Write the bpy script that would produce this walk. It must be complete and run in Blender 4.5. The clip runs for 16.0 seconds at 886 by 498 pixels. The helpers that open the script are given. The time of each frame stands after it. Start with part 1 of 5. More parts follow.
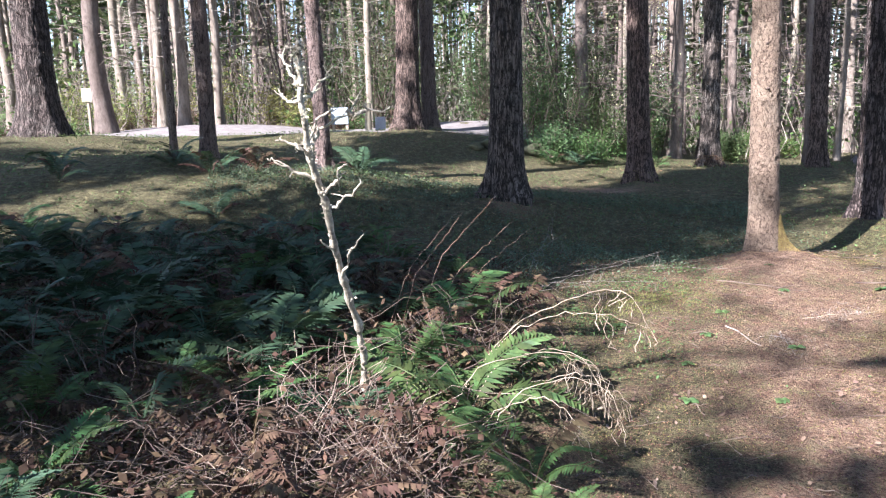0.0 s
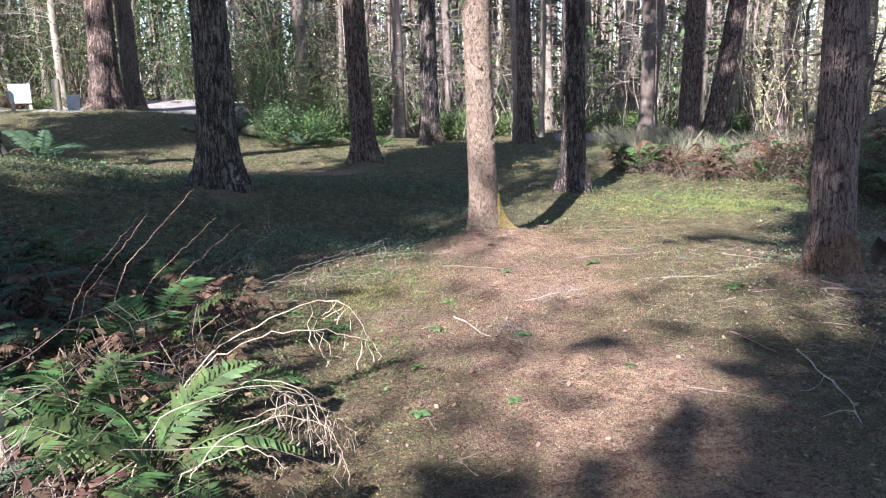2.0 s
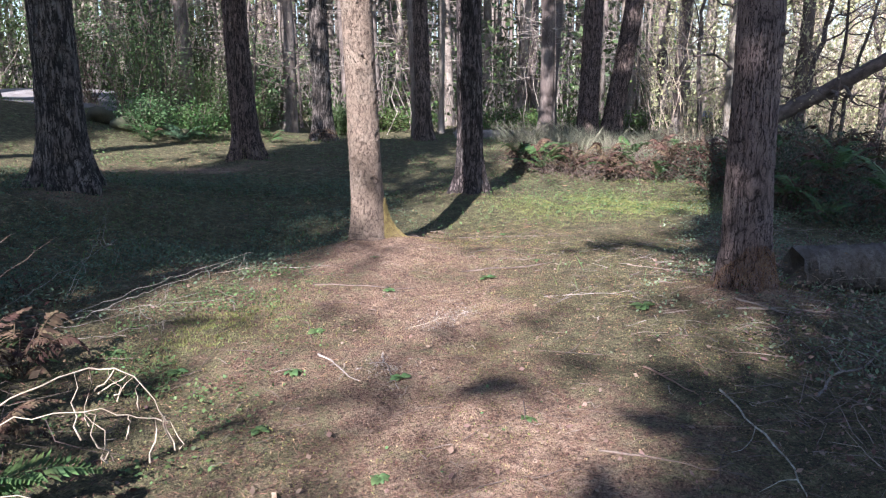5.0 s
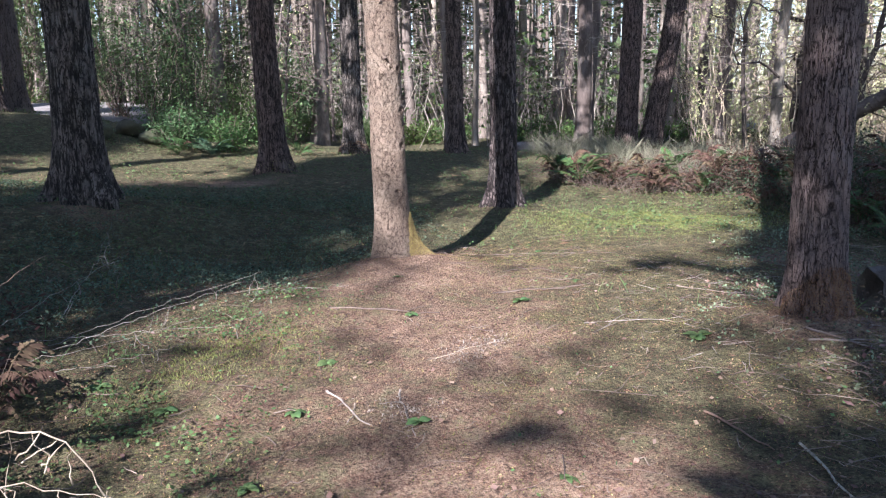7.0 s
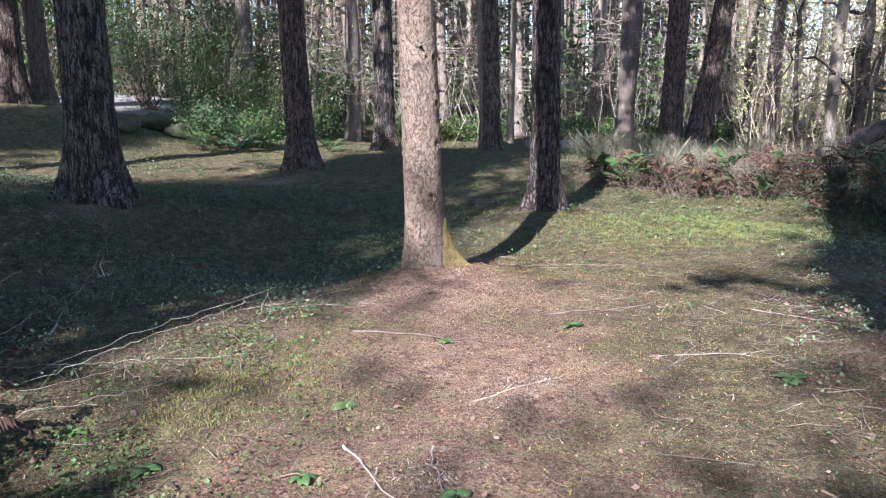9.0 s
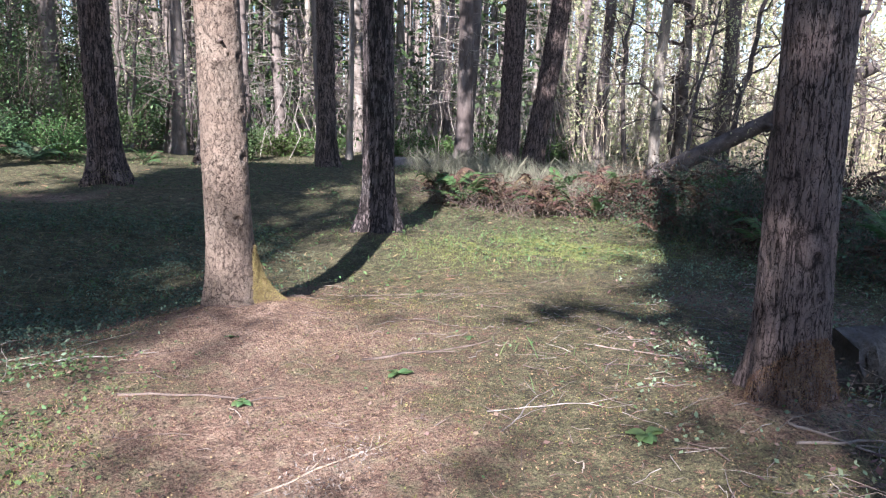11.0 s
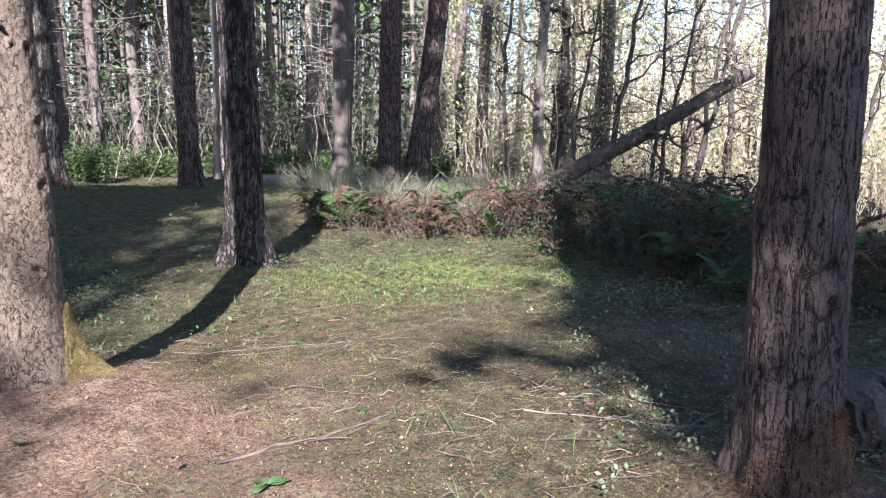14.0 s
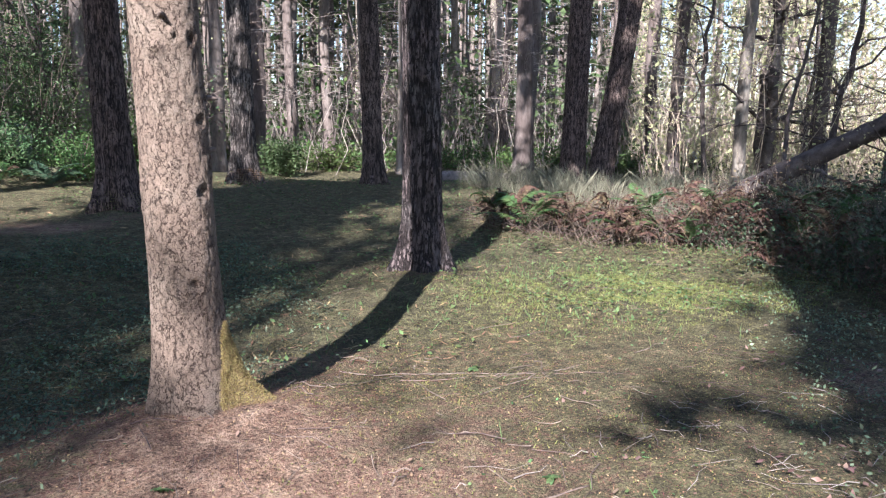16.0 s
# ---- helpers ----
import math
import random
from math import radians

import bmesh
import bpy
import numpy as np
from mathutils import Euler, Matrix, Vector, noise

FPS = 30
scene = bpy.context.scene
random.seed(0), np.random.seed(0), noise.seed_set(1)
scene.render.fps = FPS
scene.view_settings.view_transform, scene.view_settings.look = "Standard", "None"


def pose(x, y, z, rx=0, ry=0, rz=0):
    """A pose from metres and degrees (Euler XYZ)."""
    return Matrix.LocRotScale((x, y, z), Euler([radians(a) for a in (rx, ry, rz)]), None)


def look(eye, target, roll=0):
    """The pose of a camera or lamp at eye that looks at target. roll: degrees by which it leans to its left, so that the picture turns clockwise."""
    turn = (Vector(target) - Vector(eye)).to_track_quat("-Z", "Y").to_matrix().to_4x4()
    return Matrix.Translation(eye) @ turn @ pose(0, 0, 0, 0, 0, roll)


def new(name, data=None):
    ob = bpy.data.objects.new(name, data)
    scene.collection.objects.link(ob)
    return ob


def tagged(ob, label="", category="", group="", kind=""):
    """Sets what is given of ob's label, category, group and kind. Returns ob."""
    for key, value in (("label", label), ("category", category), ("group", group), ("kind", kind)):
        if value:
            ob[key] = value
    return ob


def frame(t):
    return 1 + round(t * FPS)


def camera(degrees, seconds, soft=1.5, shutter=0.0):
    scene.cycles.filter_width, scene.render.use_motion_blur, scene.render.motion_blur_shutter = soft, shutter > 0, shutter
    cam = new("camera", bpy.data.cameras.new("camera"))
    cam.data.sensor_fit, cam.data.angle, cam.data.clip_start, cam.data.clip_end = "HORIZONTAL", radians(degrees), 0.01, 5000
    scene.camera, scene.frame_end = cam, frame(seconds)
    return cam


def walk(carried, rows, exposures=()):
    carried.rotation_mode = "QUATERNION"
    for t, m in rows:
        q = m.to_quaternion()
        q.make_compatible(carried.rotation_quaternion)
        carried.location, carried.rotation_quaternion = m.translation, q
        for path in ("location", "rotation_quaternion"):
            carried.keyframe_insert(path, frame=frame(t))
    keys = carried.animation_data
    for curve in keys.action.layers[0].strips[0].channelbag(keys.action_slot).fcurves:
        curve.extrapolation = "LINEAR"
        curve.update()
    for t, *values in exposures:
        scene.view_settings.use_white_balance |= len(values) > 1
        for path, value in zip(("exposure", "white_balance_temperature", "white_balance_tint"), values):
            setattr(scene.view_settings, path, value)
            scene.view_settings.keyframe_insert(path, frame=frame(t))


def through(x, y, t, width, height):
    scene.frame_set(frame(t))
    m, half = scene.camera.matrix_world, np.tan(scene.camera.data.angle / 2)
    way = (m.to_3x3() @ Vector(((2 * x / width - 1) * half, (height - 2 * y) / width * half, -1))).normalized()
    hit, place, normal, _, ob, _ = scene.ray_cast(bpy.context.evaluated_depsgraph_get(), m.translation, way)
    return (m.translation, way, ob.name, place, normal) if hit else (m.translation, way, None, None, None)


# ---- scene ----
cam = camera(61.8, 16.0, soft=1.2)
PATH = [
    (0, (0.497, 0.187, 1.539), (0.388, 2.156, 1.206), -1.4),
    (0.5, (0.576, 0.313, 1.519), (0.876, 2.257, 1.158), -0.4),
    (1, (0.629, 0.537, 1.522), (1.097, 2.446, 1.151), -0.5),
    (1.5, (0.665, 0.702, 1.536), (1.266, 2.569, 1.146), -1.0),
    (2, (0.721, 0.823, 1.535), (1.304, 2.693, 1.132), -1.3),
    (2.5, (0.873, 0.956, 1.519), (1.429, 2.836, 1.123), -0.8),
    (3, (0.953, 1.025, 1.512), (1.575, 2.879, 1.09), -0.2),
    (3.5, (1.018, 1.244, 1.515), (1.795, 3.039, 1.096), 0.4),
    (4, (1.05, 1.38, 1.514), (1.873, 3.152, 1.086), -0.4),
    (4.2, (1.083, 1.414, 1.515), (1.907, 3.184, 1.084), -0.5),
    (6.3, (1.392, 1.893, 1.441), (2.204, 3.682, 1.052), 0.2),
    (6.5, (1.409, 1.927, 1.435), (2.213, 3.717, 1.046), 0.0),
    (7, (1.488, 2.057, 1.429), (2.225, 3.877, 1.047), -0.7),
    (7.5, (1.597, 2.181, 1.401), (2.221, 4.045, 1.032), 0.1),
    (8, (1.648, 2.347, 1.385), (2.257, 4.215, 1.012), 0.6),
    (8.5, (1.649, 2.611, 1.412), (2.261, 4.478, 1.04), 0.3),
    (9, (1.697, 2.732, 1.412), (2.356, 4.58, 1.021), -0.3),
    (9.5, (1.876, 2.892, 1.41), (2.567, 4.729, 1.024), -0.1),
    (10, (1.983, 3.005, 1.393), (2.805, 4.787, 1.007), 0.5),
    (10.2, (2.013, 3.094, 1.386), (2.921, 4.834, 1.004), 1.0),
    (12.3, (2.37, 3.704, 1.34), (3.504, 5.326, 1.048), 1.3),
    (12.5, (2.389, 3.801, 1.337), (3.57, 5.39, 1.05), 1.2),
    (13, (2.419, 4.002, 1.335), (3.694, 5.515, 1.045), 0.2),
    (13.5, (2.541, 4.139, 1.329), (3.839, 5.63, 1.025), -0.2),
    (14, (2.72, 4.242, 1.34), (4.017, 5.735, 1.039), 0.4),
    (14.5, (2.817, 4.359, 1.331), (4.108, 5.854, 1.017), 0.9),
    (15, (2.898, 4.594, 1.342), (4.19, 6.088, 1.029), 0.7),
    (15.5, (2.925, 4.739, 1.337), (4.132, 6.302, 1.022), 0.2),
    (16, (3.06, 4.873, 1.364), (3.966, 6.628, 1.046), 0.4),
]
walk(cam, [(t, look(eye, target, roll)) for t, eye, target, roll in PATH], [(0, 2.28, 6000, 18), (3, 2.22, 5950, 18), (4, 2.06, 5900, 18), (7, 1.95, 5850, 18), (9.5, 2.05, 5800, 18), (13, 2.05, 5800, 18), (16, 2.0, 5900, 18)])

# ---- light ----
SUN_AZ, SUN_EL = (-0.69, -0.72), 34.0
world = bpy.data.worlds.new("sky")
scene.world = world
world.use_nodes = True
wn = world.node_tree
sky = wn.nodes.new("ShaderNodeTexSky")
sky.sky_type, sky.sun_disc = "NISHITA", False
sky.sun_elevation, sky.sun_rotation = radians(SUN_EL), math.atan2(SUN_AZ[0], SUN_AZ[1])
sky.air_density, sky.dust_density = 1.0, 0.6
wn.nodes["Background"].inputs["Strength"].default_value = 0.071
wn.links.new(sky.outputs[0], wn.nodes["Background"].inputs["Color"])
sun = new("sun", bpy.data.lights.new("sun", "SUN"))
sun.data.energy, sun.data.angle, sun.data.color = 5.0, radians(0.6), (1.0, 0.94, 0.86)
sun.matrix_world = look((40 * SUN_AZ[0], 40 * SUN_AZ[1], 40 * math.tan(radians(SUN_EL))), (0, 0, 0))

# ---- materials ----


def ramp(nt, socket, stops):
    r = nt.nodes.new("ShaderNodeValToRGB")
    e = r.color_ramp.elements
    while len(e) < len(stops):
        e.new(0.5)
    for item, (p, c) in zip(e, stops):
        item.position, item.color = p, (*c, 1)
    nt.links.new(socket, r.inputs[0])
    return r.outputs[0]


def noise_node(nt, scale, detail=4, stretch=(1, 1, 1), rough=0.6, at="Object"):
    tc = nt.nodes.new("ShaderNodeTexCoord")
    mp = nt.nodes.new("ShaderNodeMapping")
    mp.inputs["Scale"].default_value = stretch
    n = nt.nodes.new("ShaderNodeTexNoise")
    n.inputs["Scale"].default_value, n.inputs["Detail"].default_value, n.inputs["Roughness"].default_value = scale, detail, rough
    nt.links.new(tc.outputs[at], mp.inputs[0])
    nt.links.new(mp.outputs[0], n.inputs["Vector"])
    return n.outputs[0]


def mixed(nt, a, b, f):
    m = nt.nodes.new("ShaderNodeMix")
    m.data_type = "RGBA"
    for slot, v in ((6, a), (7, b), (0, f)):
        if isinstance(v, (tuple, float, int)):
            m.inputs[slot].default_value = (*v, 1) if isinstance(v, tuple) else v
        else:
            nt.links.new(v, m.inputs[slot])
    return m.outputs[2]


def attr(nt, name):
    a = nt.nodes.new("ShaderNodeAttribute")
    a.attribute_name = name
    return a.outputs["Fac"]


def varied(nt, col, amount=0.25, island=False):
    """Lightness and hue that differ from object to object, or from piece to piece."""
    src = nt.nodes.new("ShaderNodeNewGeometry").outputs["Random Per Island"] if island else nt.nodes.new("ShaderNodeObjectInfo").outputs["Random"]
    h = nt.nodes.new("ShaderNodeHueSaturation")
    for slot, lo, hi in (("Value", 1 - amount, 1 + amount), ("Hue", 0.5 - 0.025, 0.5 + 0.025)):
        m = nt.nodes.new("ShaderNodeMapRange")
        m.inputs["To Min"].default_value, m.inputs["To Max"].default_value = lo, hi
        nt.links.new(src, m.inputs["Value"])
        nt.links.new(m.outputs[0], h.inputs[slot])
    nt.links.new(col, h.inputs["Color"])
    return h.outputs[0]


def bumped(nt, height, strength, distance):
    b = nt.nodes.new("ShaderNodeBump")
    b.inputs["Strength"].default_value, b.inputs["Distance"].default_value = strength, distance
    nt.links.new(height, b.inputs["Height"])
    return b.outputs[0]


def blank(name, rough=0.85):
    m = bpy.data.materials.new(name)
    m.use_nodes = True
    p = m.node_tree.nodes["Principled BSDF"]
    p.inputs["Roughness"].default_value = rough
    p.inputs["Specular IOR Level"].default_value = 0.25
    return m, m.node_tree, p


def surface(name, stops, scale, rough=0.85, stretch=(1, 1, 1), bump=0.5, dist=0.01, vary=0.15, island=False, fine=60):
    m, nt, p = blank(name, rough)
    col = ramp(nt, noise_node(nt, scale, 5, stretch), stops)
    grain = noise_node(nt, fine, 3, stretch)
    col = mixed(nt, col, (0.03, 0.025, 0.02), ramp(nt, grain, [(0.3, (0.45, 0.45, 0.45)), (0.55, (0, 0, 0))]))
    nt.links.new(varied(nt, col, vary, island), p.inputs["Base Color"])
    nt.links.new(bumped(nt, grain, bump, dist), p.inputs["Normal"])
    return m


def bark_material(name, plate, furrow, lichen, amount, cells, tall=0.15, crack=0.05, stain=0.4):
    """Plates parted by dark cracks, with flakes and their painted shadows, dark stains and lichen; the mesh carries the
    larger relief.
    """
    m, nt, p = blank(name, 0.9)
    def furrows(scale, width, stretch):
        n = noise_node(nt, scale, 3, (1, 1, stretch), 0.55)
        off = nt.nodes.new("ShaderNodeMath")
        off.operation = "SUBTRACT"
        nt.links.new(n, off.inputs[0])
        off.inputs[1].default_value = 0.5
        size = nt.nodes.new("ShaderNodeMath")
        size.operation = "ABSOLUTE"
        nt.links.new(off.outputs[0], size.inputs[0])
        return ramp(nt, size.outputs[0], [(0.0, (0, 0, 0)), (width * 0.5, (0.25, 0.25, 0.25)), (width, (1, 1, 1))])

    least = nt.nodes.new("ShaderNodeMath")
    least.operation = "MINIMUM"
    nt.links.new(furrows(cells, crack, tall), least.inputs[0])
    nt.links.new(furrows(cells * 1.7, crack * 0.6, tall * 2.2), least.inputs[1])
    open_crack = least.outputs[0]
    grain = noise_node(nt, 14, 6, (1, 1, 0.25), 0.7)
    flakes = noise_node(nt, cells * 2.6, 5, (1, 1, 2.8), 0.75)
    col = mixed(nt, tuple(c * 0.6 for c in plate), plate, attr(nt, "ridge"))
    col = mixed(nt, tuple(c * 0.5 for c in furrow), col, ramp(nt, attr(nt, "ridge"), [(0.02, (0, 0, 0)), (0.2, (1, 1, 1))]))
    col = mixed(nt, col, tuple(c * 0.5 for c in plate), ramp(nt, grain, [(0.35, (stain, stain, stain)), (0.58, (0, 0, 0))]))
    col = mixed(nt, col, tuple(min(1, c * 1.22) for c in plate), ramp(nt, flakes, [(0.48, (0, 0, 0)), (0.68, (0.6, 0.6, 0.6))]))
    col = mixed(nt, col, lichen, ramp(nt, noise_node(nt, 3.5, 6), [(0.5, (0, 0, 0)), (0.72, (amount, amount, amount))]))
    worn = ramp(nt, noise_node(nt, cells * 0.75, 4, (1, 1, 0.45)), [(0.52, (0, 0, 0)), (0.7, (1, 1, 1))])
    # dark flecks at low flake values, with the flakes' small shadows painted in
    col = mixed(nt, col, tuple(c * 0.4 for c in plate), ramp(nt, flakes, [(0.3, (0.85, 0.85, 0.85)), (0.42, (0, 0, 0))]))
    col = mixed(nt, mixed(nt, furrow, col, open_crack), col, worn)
    nt.links.new(varied(nt, col, 0.14), p.inputs["Base Color"])
    add = nt.nodes.new("ShaderNodeMath")
    add.operation = "MULTIPLY_ADD"
    nt.links.new(flakes, add.inputs[0])
    add.inputs[1].default_value = 0.45
    nt.links.new(open_crack, add.inputs[2])
    nt.links.new(bumped(nt, add.outputs[0], 1.0, 0.03), p.inputs["Normal"])
    return m


def leaf_material(name, stops, vary=0.3, through=0.35, scale=9, rough=0.55):
    m, nt, p = blank(name, rough)
    col = varied(nt, varied(nt, ramp(nt, noise_node(nt, scale, 3), stops), vary, True), 0.12)
    t = nt.nodes.new("ShaderNodeBsdfTranslucent")
    mix = nt.nodes.new("ShaderNodeMixShader")
    mix.inputs[0].default_value = through
    nt.links.new(col, p.inputs["Base Color"])
    nt.links.new(col, t.inputs["Color"])
    nt.links.new(p.outputs[0], mix.inputs[1])
    nt.links.new(t.outputs[0], mix.inputs[2])
    nt.links.new(mix.outputs[0], nt.nodes["Material Output"].inputs["Surface"])
    return m


def ground_material():
    m, nt, p = blank("forest_floor", 0.95)
    big, mid, fine, clods = noise_node(nt, 0.9, 6), noise_node(nt, 9, 6, rough=0.7), noise_node(nt, 70, 4, rough=0.75), noise_node(nt, 30, 5, rough=0.8)
    litter = ramp(nt, mid, [(0.3, (0.10, 0.06, 0.042)), (0.5, (0.28, 0.182, 0.128)), (0.68, (0.50, 0.36, 0.265))])
    litter = mixed(nt, litter, (0.54, 0.41, 0.30), ramp(nt, clods, [(0.58, (0, 0, 0)), (0.68, (0.6, 0.6, 0.6))]))
    litter = mixed(nt, litter, (0.48, 0.35, 0.24), ramp(nt, fine, [(0.54, (0, 0, 0)), (0.66, (0.8, 0.8, 0.8))]))
    moss = ramp(nt, mid, [(0.3, (0.035, 0.032, 0.017)), (0.5, (0.105, 0.097, 0.048)), (0.7, (0.23, 0.205, 0.11))])
    moss = mixed(nt, moss, (0.33, 0.29, 0.17), ramp(nt, fine, [(0.56, (0, 0, 0)), (0.68, (0.7, 0.7, 0.7))]))
    add, patch, sc = (nt.nodes.new("ShaderNodeMath") for _ in range(3))
    nt.links.new(attr(nt, "moss"), add.inputs[0])
    nt.links.new(big, add.inputs[1])
    nt.links.new(add.outputs[0], patch.inputs[0])
    sc.operation = "MULTIPLY_ADD"
    nt.links.new(mid, sc.inputs[0])
    sc.inputs[1].default_value, sc.inputs[2].default_value = 0.9, -0.45
    nt.links.new(sc.outputs[0], patch.inputs[1])
    col = mixed(nt, litter, moss, ramp(nt, patch.outputs[0], [(0.76, (0, 0, 0)), (0.98, (1, 1, 1))]))
    # near-black low spots: shade in hollows between clods put into the colour
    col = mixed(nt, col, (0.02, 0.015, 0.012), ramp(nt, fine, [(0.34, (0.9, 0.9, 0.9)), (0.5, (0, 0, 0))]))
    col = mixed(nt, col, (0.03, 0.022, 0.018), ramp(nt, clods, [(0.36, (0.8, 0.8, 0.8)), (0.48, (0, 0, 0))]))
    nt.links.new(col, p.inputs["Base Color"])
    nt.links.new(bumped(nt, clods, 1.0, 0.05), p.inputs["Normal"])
    return m


M_GROUND = ground_material()
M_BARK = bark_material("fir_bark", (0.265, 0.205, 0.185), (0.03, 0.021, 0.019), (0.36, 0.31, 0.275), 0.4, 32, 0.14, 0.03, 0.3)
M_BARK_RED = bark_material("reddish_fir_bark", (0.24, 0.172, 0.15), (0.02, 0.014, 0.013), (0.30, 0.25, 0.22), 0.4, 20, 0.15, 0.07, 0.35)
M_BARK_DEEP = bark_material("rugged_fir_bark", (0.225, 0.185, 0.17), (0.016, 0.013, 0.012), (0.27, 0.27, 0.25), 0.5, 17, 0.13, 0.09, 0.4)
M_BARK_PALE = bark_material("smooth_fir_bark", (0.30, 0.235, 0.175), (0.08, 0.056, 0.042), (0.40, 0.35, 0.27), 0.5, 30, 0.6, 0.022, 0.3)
M_BARK_FAR = surface("far_bark", [(0.3, (0.09, 0.072, 0.062)), (0.5, (0.18, 0.15, 0.13)), (0.7, (0.30, 0.265, 0.235))], 3.5, stretch=(1, 1, 0.3), vary=0.35, fine=25)
M_DEADWOOD = surface("dead_wood", [(0.3, (0.14, 0.12, 0.105)), (0.5, (0.25, 0.215, 0.19)), (0.7, (0.38, 0.34, 0.31))], 8, vary=0.3, island=True)
M_LOG = surface("log_bark", [(0.3, (0.05, 0.04, 0.037)), (0.5, (0.10, 0.082, 0.075)), (0.7, (0.16, 0.138, 0.125))], 6, stretch=(1, 1, 1), bump=0.9, dist=0.02)
M_TWIG_DARK = surface("dark_twig", [(0.3, (0.07, 0.05, 0.045)), (0.6, (0.17, 0.13, 0.11))], 10, vary=0.4, island=True)
M_TWIG_MID = surface("brown_twig", [(0.3, (0.12, 0.09, 0.075)), (0.6, (0.25, 0.20, 0.17))], 10, vary=0.4, island=True)
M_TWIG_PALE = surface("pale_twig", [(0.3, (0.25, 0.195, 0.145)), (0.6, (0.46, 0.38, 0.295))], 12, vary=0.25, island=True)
M_TWIG_RED = surface("reddish_cane", [(0.3, (0.18, 0.105, 0.08)), (0.6, (0.33, 0.22, 0.165))], 12, vary=0.25, island=True)
M_LICHEN = surface("lichen_bark", [(0.3, (0.20, 0.185, 0.15)), (0.5, (0.40, 0.375, 0.30)), (0.7, (0.60, 0.57, 0.47))], 22, bump=1.0, dist=0.01, vary=0.1)
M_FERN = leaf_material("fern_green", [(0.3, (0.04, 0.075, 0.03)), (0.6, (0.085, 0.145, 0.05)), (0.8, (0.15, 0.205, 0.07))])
# the same fern with shade put into a darker, bluer leaf colour
M_FERN_SHADED = leaf_material("fern_shaded_green", [(0.3, (0.028, 0.055, 0.03)), (0.6, (0.053, 0.095, 0.05)), (0.8, (0.09, 0.135, 0.07))], 0.25, 0.2)
M_FERN_DEAD = leaf_material("fern_brown", [(0.3, (0.04, 0.025, 0.018)), (0.55, (0.10, 0.062, 0.042)), (0.8, (0.21, 0.14, 0.095))], 0.35, 0.2, rough=0.8)
M_LITTER = leaf_material("dead_leaf", [(0.3, (0.12, 0.075, 0.055)), (0.55, (0.22, 0.15, 0.115)), (0.8, (0.36, 0.285, 0.23))], 0.4, 0.1, rough=0.75)
M_NEEDLE_LITTER = leaf_material("needle_litter", [(0.3, (0.15, 0.08, 0.05)), (0.6, (0.27, 0.17, 0.105)), (0.8, (0.40, 0.29, 0.19))], 0.4, 0.05, rough=0.8)
M_CLOVER = leaf_material("ground_plant", [(0.3, (0.06, 0.105, 0.045)), (0.6, (0.13, 0.20, 0.075)), (0.8, (0.22, 0.30, 0.11))], 0.35, 0.35)
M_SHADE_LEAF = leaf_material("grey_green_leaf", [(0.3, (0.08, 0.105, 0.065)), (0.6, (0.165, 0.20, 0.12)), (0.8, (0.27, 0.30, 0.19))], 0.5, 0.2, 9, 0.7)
M_HAYGRASS = leaf_material("hay_grass", [(0.3, (0.12, 0.125, 0.085)), (0.6, (0.22, 0.215, 0.15)), (0.8, (0.36, 0.34, 0.25))], 0.4, 0.25, 3, 0.8)
M_PATHMOSS = leaf_material("path_moss", [(0.3, (0.10, 0.10, 0.032)), (0.6, (0.20, 0.19, 0.062)), (0.8, (0.30, 0.275, 0.11))], 0.3, 0.25, 6, 0.85)
M_CARPET = leaf_material("carpet_leaf", [(0.3, (0.035, 0.055, 0.035)), (0.55, (0.11, 0.145, 0.09)), (0.75, (0.19, 0.21, 0.14))], 0.5, 0.2, 9, 0.75)
M_GRASS = leaf_material("grass", [(0.3, (0.12, 0.13, 0.045)), (0.6, (0.24, 0.25, 0.085)), (0.8, (0.38, 0.37, 0.16))], 0.3, 0.4)
M_MOSS = leaf_material("moss", [(0.3, (0.25, 0.215, 0.085)), (0.6, (0.40, 0.345, 0.14)), (0.8, (0.52, 0.46, 0.21))], 0.25, 0.2, 20, 0.9)
M_BRAMBLE = leaf_material("bramble_leaf", [(0.3, (0.028, 0.05, 0.03)), (0.6, (0.06, 0.095, 0.05)), (0.8, (0.11, 0.145, 0.085))], 0.4, 0.15, 4, 0.45)
M_SHRUB = leaf_material("shrub_leaf", [(0.3, (0.04, 0.075, 0.025)), (0.6, (0.10, 0.155, 0.05)), (0.8, (0.20, 0.26, 0.085))], 0.4, 0.35, 3)
M_NEEDLES = leaf_material("conifer_needles", [(0.3, (0.04, 0.07, 0.03)), (0.6, (0.09, 0.135, 0.055)), (0.8, (0.16, 0.20, 0.085))], 0.4, 0.25, 1.5)
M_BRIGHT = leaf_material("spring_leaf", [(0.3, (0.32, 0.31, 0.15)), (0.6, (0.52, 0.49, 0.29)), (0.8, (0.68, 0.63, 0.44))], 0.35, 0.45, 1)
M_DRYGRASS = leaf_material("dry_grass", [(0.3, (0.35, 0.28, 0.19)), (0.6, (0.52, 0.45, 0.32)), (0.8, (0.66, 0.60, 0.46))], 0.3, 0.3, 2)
M_STONE = surface("boulder_stone", [(0.3, (0.045, 0.042, 0.03)), (0.6, (0.10, 0.10, 0.06)), (0.8, (0.10, 0.13, 0.045))], 4, bump=0.8, dist=0.02)
M_ROAD = surface("gravel_road", [(0.3, (0.17, 0.155, 0.15)), (0.6, (0.25, 0.235, 0.23)), (0.8, (0.32, 0.305, 0.30))], 3, bump=0.5, dist=0.02, vary=0.0)
